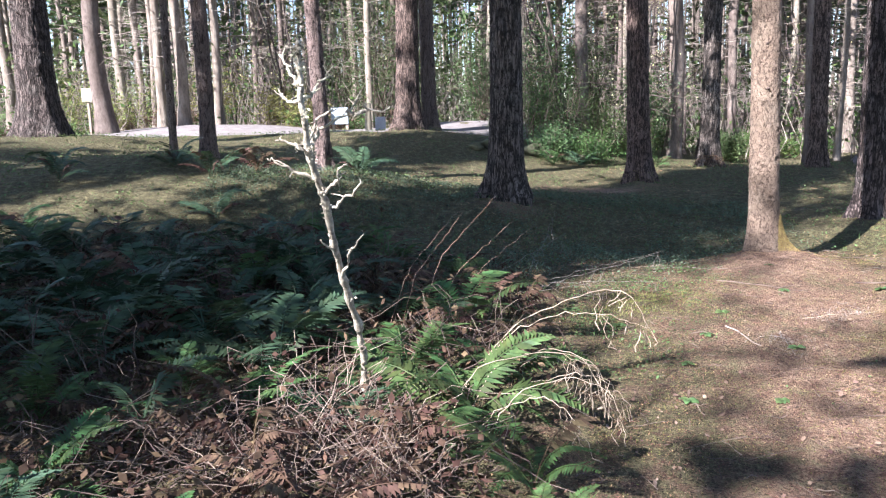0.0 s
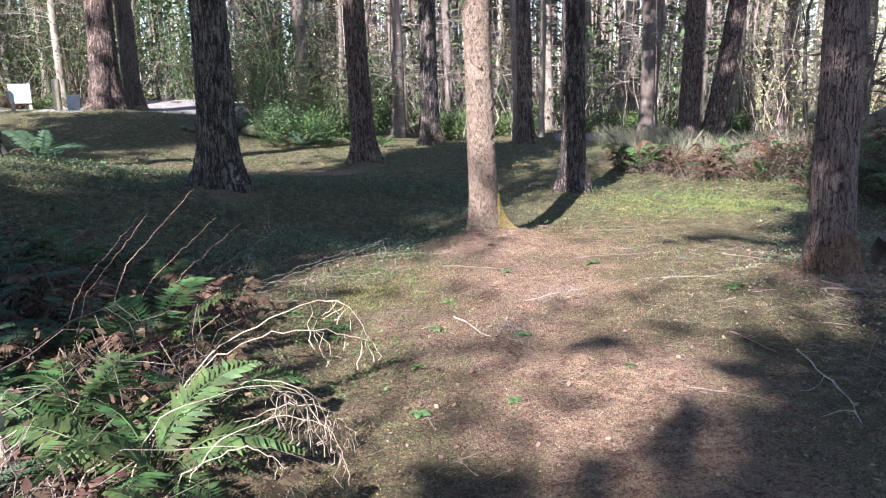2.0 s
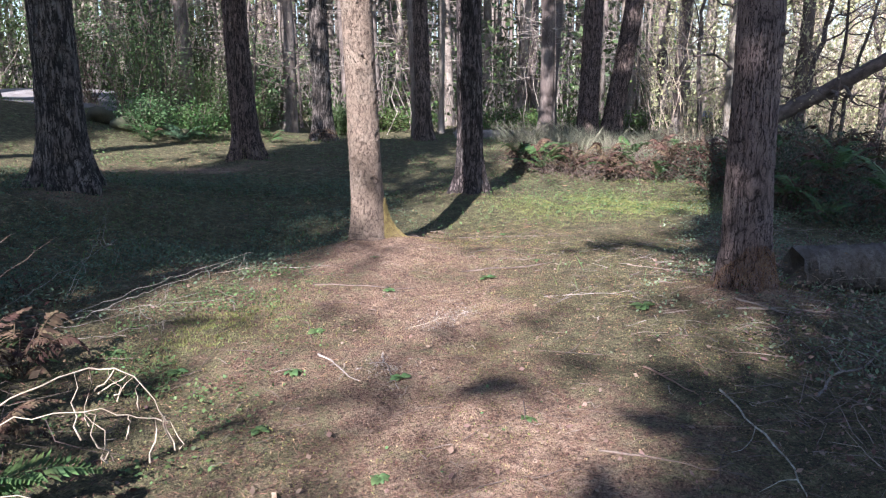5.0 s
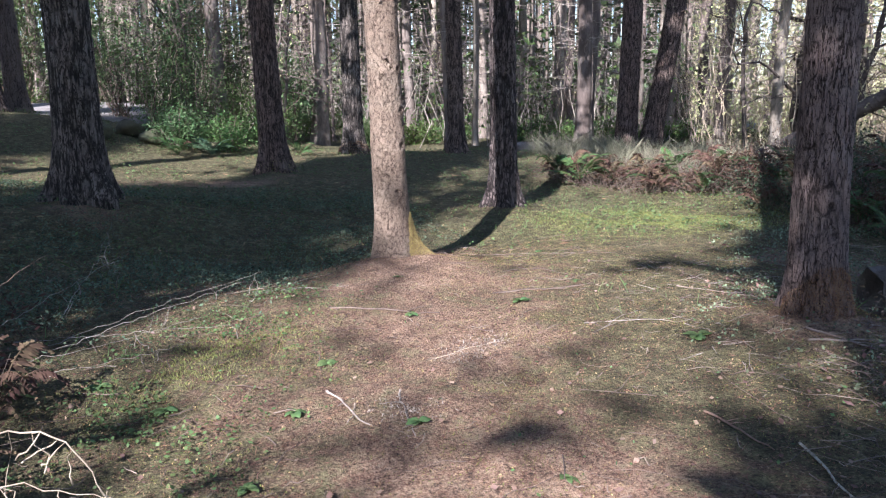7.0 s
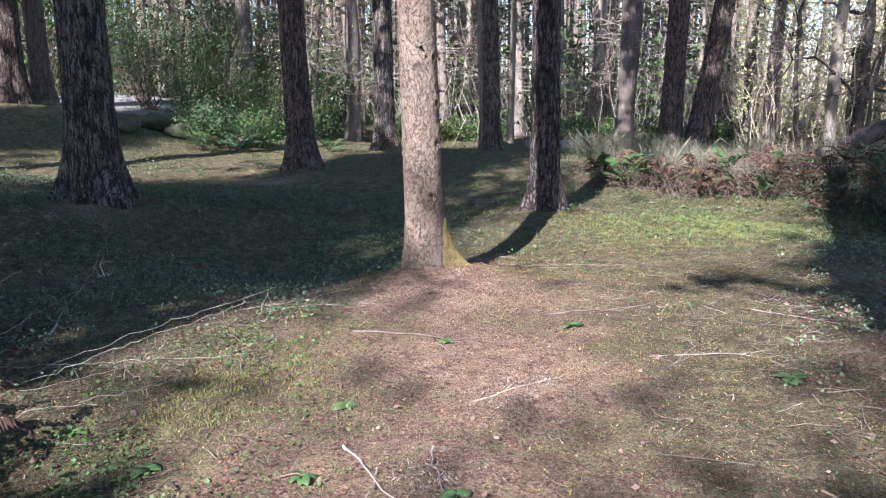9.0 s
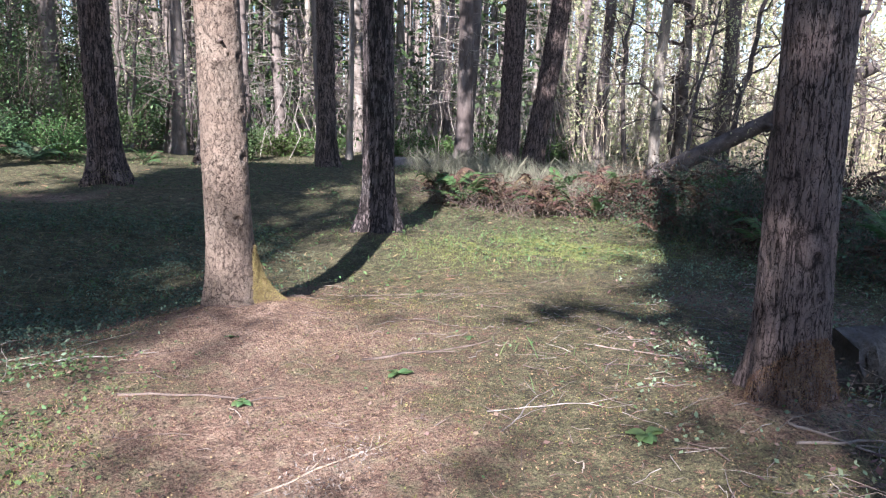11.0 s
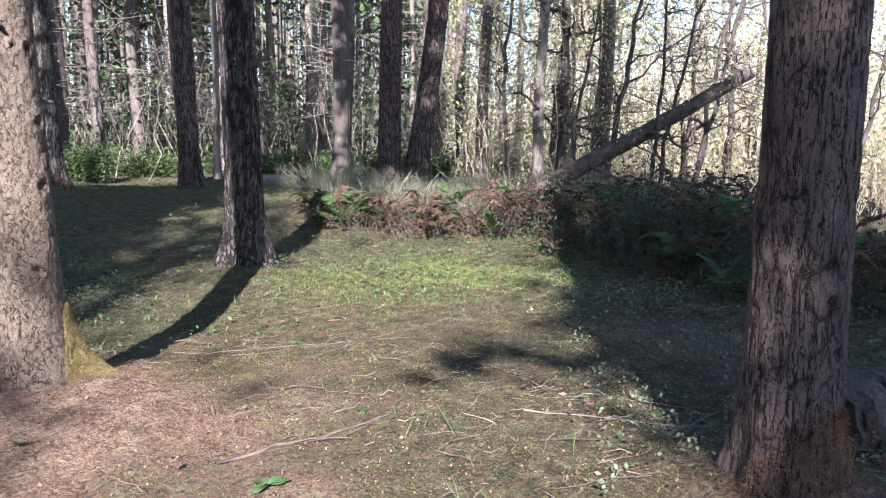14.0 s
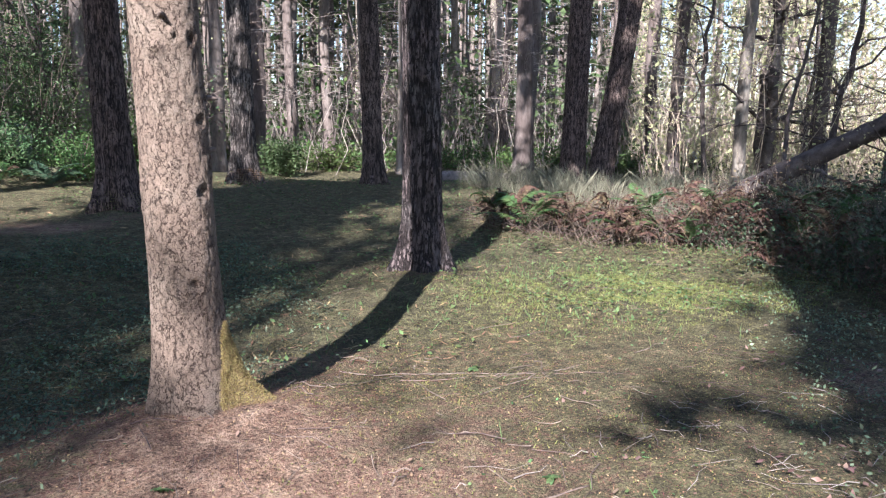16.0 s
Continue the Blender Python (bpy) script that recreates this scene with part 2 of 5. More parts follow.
M_POST = surface("weathered_post", [(0.3, (0.22, 0.185, 0.145)), (0.6, (0.36, 0.315, 0.255))], 6, stretch=(1, 1, 0.2))
M_SIGN = surface("sign_white", [(0.3, (0.27, 0.33, 0.41)), (0.7, (0.36, 0.42, 0.49))], 3, 0.5, bump=0.05)

# ---- ground shape ----
HEIGHTS = [(0, 0, 0), (3, 0, 0), (2, 4.5, 0), (4.2, 6, .03), (2.5, 7.2, .06), (5.2, 6.8, 0), (4.95, 8.0, -.06), (5.0, 9.5, -.17), (6.7, 6.75, -.08), (8.2, 10.4, -.15), (6.1, 11.2, -.05), (2.7, 9.3, -.26), (1.2, 9.0, .02), (10, 11.2, .0), (11.6, 8.6, .05), (8.68, 18.8, .28),
           (3.6, 15.2, .2), (6.1, 19, .33), (8.5, 16, .15), (10, 23, 0), (0.6, 11.6, .38), (-5, 13, 1.12), (-1.2, 20.2, 1.25), (-4, 21, 1.4), (-14, 18, 1.45), (-8.7, 16, 1.5),
           (-6, 5, .3), (-1.5, 7.5, .15), (-2.4, 11.8, .85), (7, 3, .05), (12, 12, -.1), (17, 17, -.1), (25, 12, -.2), (14, 34, 0), (-6, 36, 1.6)]
HEIGHTS += [(4, 34, .5), (0, 25, 1.62), (-8, 25, 1.68), (-10, -10, 0), (12, -8, 0)]
BUMPS = [(3.5, 8.2, .17, .8), (5.25, 5.3, .13, .55), (6.1, 11.1, .12, .7), (3.7, 15.6, .1, .6), (.8, 11.5, .1, .6), (-1.4, 20.3, .18, 1.4)]
rng = np.random.default_rng(7)
TABLE = rng.random((256, 256))


def value_noise(x, y, wrap=256):
    """Smooth noise from 0 to 1 over numpy arrays; it repeats in x after wrap cells."""
    xi, yi = np.floor(x).astype(int), np.floor(y).astype(int)
    fx, fy = x - xi, y - yi
    fx, fy = fx * fx * (3 - 2 * fx), fy * fy * (3 - 2 * fy)
    a, b, c, d = xi % wrap, (xi + 1) % wrap, yi % 256, (yi + 1) % 256
    return (TABLE[a, c] * (1 - fx) + TABLE[b, c] * fx) * (1 - fy) + (TABLE[a, d] * (1 - fx) + TABLE[b, d] * fx) * fy


def gz(x, y):
    """The ground's height."""
    x, y = np.asarray(x, float), np.asarray(y, float)
    a = b = 0.0
    for px, py, pz in HEIGHTS:
        w = 1 / ((x - px) ** 2 + (y - py) ** 2 + 0.6) ** 1.6
        a, b = a + w * pz, b + w
    z = a / b
    for px, py, h, r in BUMPS:
        z = z + h * np.exp(-((x - px) ** 2 + (y - py) ** 2) / r ** 2)
    z = z + 0.05 * (value_noise(x * 1.3 + 40, y * 1.3 + 40) - 0.5) + 0.022 * (value_noise(x * 6 + 90, y * 6 + 90) - 0.5)
    return z


def mossy(x, y):
    """How green the ground is: bare needle litter along the trodden strip and by the road, moss beside it."""
    x, y = np.asarray(x, float), np.asarray(y, float)
    off = (x - (2.4 + 0.28 * (y - 4))) / (1.25 + 0.03 * y)
    m = 0.66 - 0.40 * np.exp(-off ** 2) * (1 / (1 + np.exp((y - 9.0) * 1.4)))
    m = m + 0.30 * np.exp(-((x - 7.9) / 1.6) ** 2 - ((y - 10.2) / 0.9) ** 2)
    m = m - 0.4 * np.exp(-((x - 7.5) / 0.8) ** 2 - ((y - 7) / 0.7) ** 2) - 0.35 * np.exp(-((y - 14.6) / 0.8) ** 2 - ((x - 2.5) / 2.5) ** 2)
    for px, py, r0 in ((3.55, 8.1, 0.7), (5.3, 5.2, 0.6), (6.1, 11.0, 0.6), (0.85, 11.2, 0.7)):
        m = m - 0.3 * np.exp(-((x - px) ** 2 + (y - py) ** 2) / r0 ** 2)
    return m


# ---- building ----


def mesh_data(name, verts, faces, mat, smooth=False, attrs=None):
    me = bpy.data.meshes.new(name)
    me.from_pydata(np.asarray(verts, float).tolist(), [], faces.tolist() if isinstance(faces, np.ndarray) else faces)
    me.materials.append(mat)
    if smooth:
        me.shade_smooth()
    for key, values in (attrs or {}).items():
        me.attributes.new(key, "FLOAT", "POINT").data.foreach_set("value", np.asarray(values, np.float32))
    return me


def part(name, data, parent, label="", m=None):
    ob = new(name, data)
    ob.parent = parent
    if m is not None:
        ob.matrix_basis = m
    return tagged(ob, label)


def thing(name, x, y, label, category, group="", z=None, turn=0.0, scale=1.0, kind=""):
    ob = new(name)
    ob.empty_display_size = 0.1
    ob.matrix_basis = Matrix.LocRotScale((x, y, float(gz(x, y)) if z is None else z), Euler((0, 0, turn)), (scale,) * 3)
    return tagged(ob, label, category, group, kind)


class Soup:
    """Collects vertices and faces of one mesh."""

    def __init__(self):
        self.v, self.f, self.n = [], [], 0

    def add(self, verts, faces):
        self.v.append(np.asarray(verts, float))
        self.f += [tuple(i + self.n for i in f) for f in faces]
        self.n += len(verts)

    def tube(self, path, radii, sides=6, cap=True):
        path = np.asarray(path, float)
        radii = np.broadcast_to(np.asarray(radii, float), (len(path),))
        d = np.gradient(path, axis=0)
        d /= np.linalg.norm(d, axis=1)[:, None] + 1e-9
        ref = np.where(np.abs(d[:, 2:3]) > 0.9, [[1.0, 0, 0]], [[0, 0, 1.0]])
        a = np.cross(d, ref)
        a /= np.linalg.norm(a, axis=1)[:, None] + 1e-9
        b = np.cross(d, a)
        t = np.arange(sides) * 2 * np.pi / sides
        ring = path[:, None] + radii[:, None, None] * (np.cos(t)[None, :, None] * a[:, None] + np.sin(t)[None, :, None] * b[:, None])
        k, faces = sides, []
        for i in range(len(path) - 1):
            faces += [(i * k + j, i * k + (j + 1) % k, (i + 1) * k + (j + 1) % k, (i + 1) * k + j) for j in range(k)]
        if cap:
            faces += [tuple(range(k)), tuple(range((len(path) - 1) * k, len(path) * k))]
        self.add(ring.reshape(-1, 3), faces)

    def quads(self, centres, sizes, slim=0.5, up=0.0, rnd=None, tri=False):
        """Many small leaves: pointed lozenges, folded along the middle."""
        r = rnd or np.random.default_rng(1)
        n = len(centres)
        along = r.normal(size=(n, 3))
        along[:, 2] *= 1 - up
        along /= np.linalg.norm(along, axis=1)[:, None]
        side = np.cross(along, r.normal(size=(n, 3)) * [1 - up, 1 - up, 1] + [0, 0, up * 2])
        side /= np.linalg.norm(side, axis=1)[:, None] + 1e-9
        s = np.broadcast_to(sizes, (n,))[:, None]
        c = np.asarray(centres, float)
        v = np.stack([c - along * s * 0.5, c + side * s * slim * 0.5, c + along * s * 0.5, c - side * s * slim * 0.5], 1).reshape(-1, 3)
        f = (np.arange(n)[:, None] * 4 + np.arange(4)[None]).tolist()
        self.add(v, f)

    def data(self, name, mat, smooth=False):
        return mesh_data(name, np.concatenate(self.v), self.f, mat, smooth)


def wobble(start, end, bend, steps, r):
    """A crooked line from start to end."""
    start, end = np.asarray(start, float), np.asarray(end, float)
    t = np.linspace(0, 1, steps)[:, None]
    p = start + (end - start) * t
    off = np.cumsum(r.normal(size=(steps, 3)), 0)
    off -= off[0] + (off[-1] - off[0]) * t
    return p + off * bend * np.linalg.norm(end - start) / max(1, steps) ** 0.5


# ---- ground, road ----


def spread(lo, hi, step, far):
    mid = list(np.arange(lo, hi + 1e-6, step))
    up, down, s = [], [], step
    while hi + sum(up) < far:
        s *= 1.16
        up.append(s)
    s = step
    while lo - sum(down) > -far:
        s *= 1.16
        down.append(s)
    return np.array(list(lo - np.cumsum(down)[::-1]) + mid + list(hi + np.cumsum(up)))


def build_ground():
    gx, gy = spread(-2.5, 9.5, 0.06, 450), spread(1.5, 13, 0.06, 450)
    x, y = np.meshgrid(gx, gy)
    z = gz(x, y) + 0.02 * (value_noise(x * 17, y * 17) - 0.5)
    nx, ny = len(gx), len(gy)
    i = (np.arange(ny - 1)[:, None] * nx + np.arange(nx - 1)[None]).ravel()
    faces = np.stack([i, i + 1, i + nx + 1, i + nx], 1)
    v = np.stack([x.ravel(), y.ravel(), z.ravel()], 1)
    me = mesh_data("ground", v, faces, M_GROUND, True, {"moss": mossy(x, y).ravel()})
    tagged(new("ground", me), "forest floor of brown needle litter and patches of moss", "ground", kind="structure")


def build_road():
    xs = np.linspace(-40, 2.6, 60)
    v, f = [], []
    for i, x in enumerate(xs):
        y0 = 20.6 + 0.02 * x + 0.15 * math.sin(x)
        for j, k in enumerate((0, 0.6, 2.2, 3.8, 4.6)):
            v.append((x, y0 + k, float(gz(x, y0 + k)) + (0.03 if 0 < j < 4 else -0.04)))
        if i:
            f += [((i - 1) * 5 + j, i * 5 + j, i * 5 + j + 1, (i - 1) * 5 + j + 1) for j in range(4)]
    tagged(new("road", mesh_data("road", v, f, M_ROAD, True)), "pale sunlit gravel road between the trees", "road", kind="structure")


build_ground()
build_road()

# ---- trees ----


def trunk_data(name, r, height, lean, mat, seed, sides=24, step=0.25, fine_to=0.0, fine=0.02, bark=0.012, cell=0.06, flare=0.55, knots=0, bow=0.0, lobes=5, spur=None, tall=5.0):
    """A tapered trunk with root flare, bark plates standing proud of furrows, and knots."""
    zs, z = [], -0.25
    while z < height:
        zs.append(z)
        z += fine if z < fine_to else step
    zs = np.array(zs + [height])
    rs = np.random.default_rng(seed)
    a = np.arange(sides) / sides
    A, Z = np.meshgrid(a, zs)
    round_cells = max(6, int(round(2 * math.pi * r / cell)))
    o = rs.random() * 100
    warp = 0.9 * (value_noise(A * round_cells / 2, Z / (cell * 2.2) + o, max(3, round_cells // 2)) - 0.5)
    n1 = value_noise(A * round_cells + warp, Z / (cell * tall) + o, round_cells)
    n2 = value_noise(A * round_cells * 2, Z / (cell * 1.3) + o + 31, round_cells * 2)
    n3 = value_noise(A * round_cells * 4, Z / (cell * 0.45) + o + 57, round_cells * 4)
    furrow = np.clip(np.minimum(np.abs(n1 - 0.5) * 5.0, np.abs(n2 - 0.5) * 7.0 + 0.25), 0, 1)
    ridge = np.clip(furrow * (0.75 + 0.5 * (n3 - 0.3)), 0, 1)
    zz = np.clip(Z, 0, None)
    taper = 1 - 0.55 * np.clip(zz / max(height, 1), 0, 1)
    root = flare * np.exp(-zz / (1.1 * r + 0.06)) * (1 + 0.55 * np.sin(2 * np.pi * (A * lobes + rs.random())) + 0.4 * np.sin(2 * np.pi * (A * (lobes - 2) + rs.random())))
    if spur:
        da = np.abs((A - spur[0] / (2 * math.pi) + 0.5) % 1 - 0.5) * 2 * math.pi
        root = root + spur[1] * np.exp(-(da / 0.55) ** 2) * np.exp(-zz / 0.13)
    R = r * (taper + root) * (1 + 0.05 * (value_noise(A * 3, Z * 1.5 + o, 3) - 0.5)) + bark * (ridge - 0.6)
    for _ in range(knots):
        ka, kz, ks = rs.random(), rs.uniform(0.5, 3.4), rs.uniform(0.022, 0.04)
        da = ((A - ka + 0.5) % 1 - 0.5) * 2 * np.pi * r
        d2 = (da ** 2 + (Z - kz) ** 2) / ks ** 2
        R = R + 0.014 * np.exp(-d2 / 2.4) - 0.03 * np.exp(-d2 * 2.2)
        ridge = ridge * (1 - 0.95 * np.exp(-d2 * 1.2))
    X = lean[0] * zz + bow * np.sin(zz * 0.9 + seed) + R * np.cos(2 * np.pi * A)
    Y = lean[1] * zz + bow * np.sin(zz * 0.7 + seed * 2) + R * np.sin(2 * np.pi * A)
    v = np.stack([X, Y, Z], -1).reshape(-1, 3)
    i = np.arange(len(zs) - 1)[:, None] * sides
    j = np.arange(sides)[None]
    f = np.stack([i + j, i + (j + 1) % sides, i + sides + (j + 1) % sides, i + sides + j], -1).reshape(-1, 4)
    return mesh_data(name, v, f, mat, True, {"ridge": ridge.ravel()})


def crown_data(name, low, high, wide, seed, sprays=900, size=0.55):
    """Limbs and many sprays of needles, thin towards the foot."""
    r, s = np.random.default_rng(seed), Soup()
    pts = []
    for _ in range(int(sprays / 14)):
        z = low + (high - low) * r.random() ** 0.8
        reach = wide * (1.05 - 0.85 * (z - low) / (high - low)) * r.uniform(0.45, 1.1)
        a = r.uniform(0, 2 * np.pi)
        tip = np.array([np.cos(a) * reach, np.sin(a) * reach, z - 0.25 * reach])
        for k in r.uniform(0.25, 1.0, 14):
            pts.append(np.array([0, 0, z]) * (1 - k) + tip * k + r.normal(size=3) * [0.22, 0.22, 0.16])
    s.quads(np.array(pts), r.uniform(0.5, 1.2, len(pts)) * size, 0.45, 0.5, r)
    return s.data(name, M_NEEDLES)


def branches_data(name, low, high, count, reach, seed, mat, r0=0.012, droop=0.15, fork=2):
    """Dead lower branches, crooked and forked."""
    r, s = np.random.default_rng(seed), Soup()
    for _ in range(count):
        z, a, l = r.uniform(low, high), r.uniform(0, 2 * np.pi), reach * r.uniform(0.35, 1)
        d = np.array([np.cos(a), np.sin(a), r.uniform(-droop, 0.25)])
        p = wobble([0, 0, z], np.array([0, 0, z]) + d * l, 0.10, 5, r)
        s.tube(p, np.linspace(r0, r0 * 0.25, 5), 4, False)
        for k in range(fork):
            q = p[r.integers(2, 4)]
            e = q + (d + r.normal(size=3) * 0.5) * l * r.uniform(0.2, 0.45)
            s.tube(wobble(q, e, 0.1, 3, r), np.linspace(r0 * 0.5, r0 * 0.2, 3), 3, False)
    return s.data(name, mat)


CROWNS = [crown_data("crown", 8, 21, 3.0, 11, 2600), crown_data("crown", 7, 19, 2.7, 12, 2300), crown_data("crown", 9, 23, 3.3, 13, 2800)]
DEAD_PALE = [branches_data("brushwood", 1.6, 12, 70, 2.1, 41 + i, M_DEADWOOD) for i in range(3)]


def big_tree(x, y, r, label, seed, mat, lean=(0, 0), sides=110, fine=0.016, fine_to=3.4, cell=0.06, bark=0.014, knots=6, flare=0.5, crown=False, dead=None, **more):
    t = thing("conifer_tree", x, y, label, "tree", "trees of the wood")
    part("trunk", trunk_data("trunk", r, 20, lean, mat, seed, sides, 0.3, fine_to, fine, bark, cell, flare, knots, **more), t)
    if crown:
        tagged(part("crown", CROWNS[seed % 3], t, m=pose(0, 0, 0, 0, 0, seed * 67)), kind="stuff")
    if dead is not None:
        tagged(part("brushwood", dead, t), kind="stuff")
    rs = np.random.default_rng(seed + 500)
    for k in range(9):
        a, z, l = rs.uniform(-math.pi, 0.2), rs.uniform(0.9, 4.2), rs.uniform(0.02, 0.05)
        d = np.array([math.cos(a), math.sin(a), rs.uniform(-0.2, 0.3)])
        c = np.array([lean[0] * z, lean[1] * z, z]) + d * r * 0.85 * (1 - 0.55 * z / 20)
        s = Soup()
        s.tube(np.array([c, c + d * r * 0.2, c + d * (r * 0.2 + l)]), [0.02, 0.014, 0.006], 7)
        part("branch_stub", s.data("branch_stub", M_TWIG_DARK, True), t, "broken dead branch stub")
    return t


SPARSE = [branches_data("brushwood", 3.2, 9, 22, 1.6, 71 + i, M_TWIG_DARK) for i in range(3)]
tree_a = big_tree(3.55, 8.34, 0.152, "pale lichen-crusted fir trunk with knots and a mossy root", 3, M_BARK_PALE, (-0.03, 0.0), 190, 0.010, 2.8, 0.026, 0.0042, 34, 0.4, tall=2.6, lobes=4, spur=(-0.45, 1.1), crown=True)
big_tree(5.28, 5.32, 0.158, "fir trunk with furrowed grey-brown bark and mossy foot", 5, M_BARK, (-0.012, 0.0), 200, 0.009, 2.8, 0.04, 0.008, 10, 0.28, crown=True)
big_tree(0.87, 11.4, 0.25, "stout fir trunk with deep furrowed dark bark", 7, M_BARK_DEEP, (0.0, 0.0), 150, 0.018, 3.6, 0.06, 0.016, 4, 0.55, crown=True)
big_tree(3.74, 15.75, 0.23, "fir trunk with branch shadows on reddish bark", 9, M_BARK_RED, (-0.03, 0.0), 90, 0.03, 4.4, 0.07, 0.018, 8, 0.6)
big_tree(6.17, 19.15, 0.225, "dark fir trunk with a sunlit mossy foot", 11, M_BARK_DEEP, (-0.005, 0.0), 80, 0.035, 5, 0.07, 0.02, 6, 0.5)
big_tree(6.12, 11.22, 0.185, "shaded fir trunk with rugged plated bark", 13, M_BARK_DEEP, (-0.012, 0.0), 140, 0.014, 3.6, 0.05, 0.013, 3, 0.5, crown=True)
big_tree(8.68, 18.85, 0.2, "dark fir trunk at the back of the clearing", 15, M_BARK_RED, (-0.02, 0.0), 60, 0.05, 6, 0.08, 0.02, 5, 0.45)
big_tree(14.24, 18.6, 0.275, "leaning fir trunk with sunlit bands above a bramble bank", 17, M_BARK_RED, (0.12, -0.05), 80, 0.03, 5, 0.075, 0.02, 5, 0.4, bow=0.03)
big_tree(13.7, 18.95, 0.28, "upright fir trunk beside a leaning one", 19, M_BARK_RED, (0.02, -0.01), 70, 0.035, 5, 0.075, 0.02, 5, 0.4)
big_tree(-8.8, 15.6, 0.37, "large dark fir trunk beside the road", 21, M_BARK_DEEP, (0.0, 0.0), 80, 0.04, 5, 0.09, 0.026, 4, 0.5, dead=SPARSE[0])
big_tree(-1.5, 20.5, 0.32, "broad sunlit fir trunk on a mossy rise by the road", 23, M_BARK_RED, (0.02, 0.0), 80, 0.04, 5.5, 0.08, 0.022, 4, 0.55)
big_tree(-0.95, 21.1, 0.21, "slender fir trunk close behind a broad one", 25, M_BARK, (-0.01, 0.0), 60, 0.05, 5.5, 0.08, 0.02, 4, 0.4)
big_tree(-2.24, 13.0, 0.135, "thin grey fir trunk behind the bare sapling", 27, M_BARK, (-0.03, 0.0), 60, 0.03, 4, 0.06, 0.012, 6, 0.4)
big_tree(-4.22, 12.9, 0.135, "thin grey trunk with mottled bark by the ferns", 29, M_BARK, (0.0, 0.0), 60, 0.03, 4, 0.06, 0.01, 6, 0.3, dead=SPARSE[1])
big_tree(-4.72, 12.6, 0.065, "very thin dark trunk among ferns", 31, M_BARK, (0.01, 0.0), 30, 0.05, 4, 0.05, 0.006, 0, 0.4, crown=False)


# trunks farther off, each with dead branches and a crown
FAR_TRUNKS = [trunk_data("trunk", 0.2, 19, (l, 0), M_BARK_FAR, 200 + i, 14, 0.7, 0, 0.1, 0.01, 0.1, 0.35, bow=0.06) for i, l in enumerate((0.0, 0.015, -0.015, 0.03))]
FAR_PLACES = [(8.05, 25.9, 1.1), (6.6, 24.5, 1.25), (17.2, 28.4, 1.25), (18.5, 44, 1.7), (20.6, 23.9, 1.1), (22.3, 24.6, 0.95), (29, 19.6, 1.6), (21.3, 26.5, 0.9),
              (-11.0, 22.5, 1.35), (-10.4, 25.5, 0.8), (-8.6, 26, 0.75), (-9.3, 24.6, 0.95), (-5.8, 28, 0.7), (0.9, 31, 0.8), (11.8, 31, 1.1), (10.0, 29.5, 0.9), (14.6, 30, 1.0), (19.4, 31.0, 0.8)]


def far_tree(x, y, s, n, label, dead):
    r = np.random.default_rng(900 + n)
    t = thing("conifer_tree", x, y, label, "tree", "trees of the wood", turn=r.uniform(0, 6.28), scale=1)
    sc = Matrix.Diagonal((s, s, 1, 1))
    part("trunk", FAR_TRUNKS[n % 4], t, m=sc)
    tagged(part("brushwood", dead[n % 3], t), kind="stuff")
    if n % 3 == 0:
        tagged(part("crown", CROWNS[n % 3], t), kind="stuff")


def woods():
    r = np.random.default_rng(5)
    put = list(FAR_PLACES)
    for n, (x, y, s) in enumerate(FAR_PLACES):
        far_tree(x, y, s, n, "tall fir with bare lower branches in the wood", DEAD_PALE)
    tries = 0
    while len(put) < 190 and tries < 9000:
        tries += 1
        d, a = r.uniform(24, 75), r.uniform(-0.62, 1.15)
        x, y = d * math.sin(a), d * math.cos(a)
        if 20 < y < 26 and x < 3.5 or (a > 0.86 and d < 60) or (a > 0.95):
            continue
        if any((x - px) ** 2 + (y - py) ** 2 < 2.4 ** 2 for px, py, _ in put):
            continue
        put.append((x, y, r.uniform(0.5, 1.15)))
        far_tree(x, y, put[-1][2], len(put), "slender fir with dead lower branches in the wood", DEAD_PALE)


woods()


OPEN = [crown_data("crown", 7, 20, 3.2, 93 + i, 1050, 0.5) for i in range(3)]
LOW = [crown_data("crown", 4.5, 12, 3.2, 104 + i, 2200, 0.5) for i in range(2)]
THIN = [crown_data("crown", 9, 21, 4.3, 97 + i, 520, 0.42) for i in range(3)]


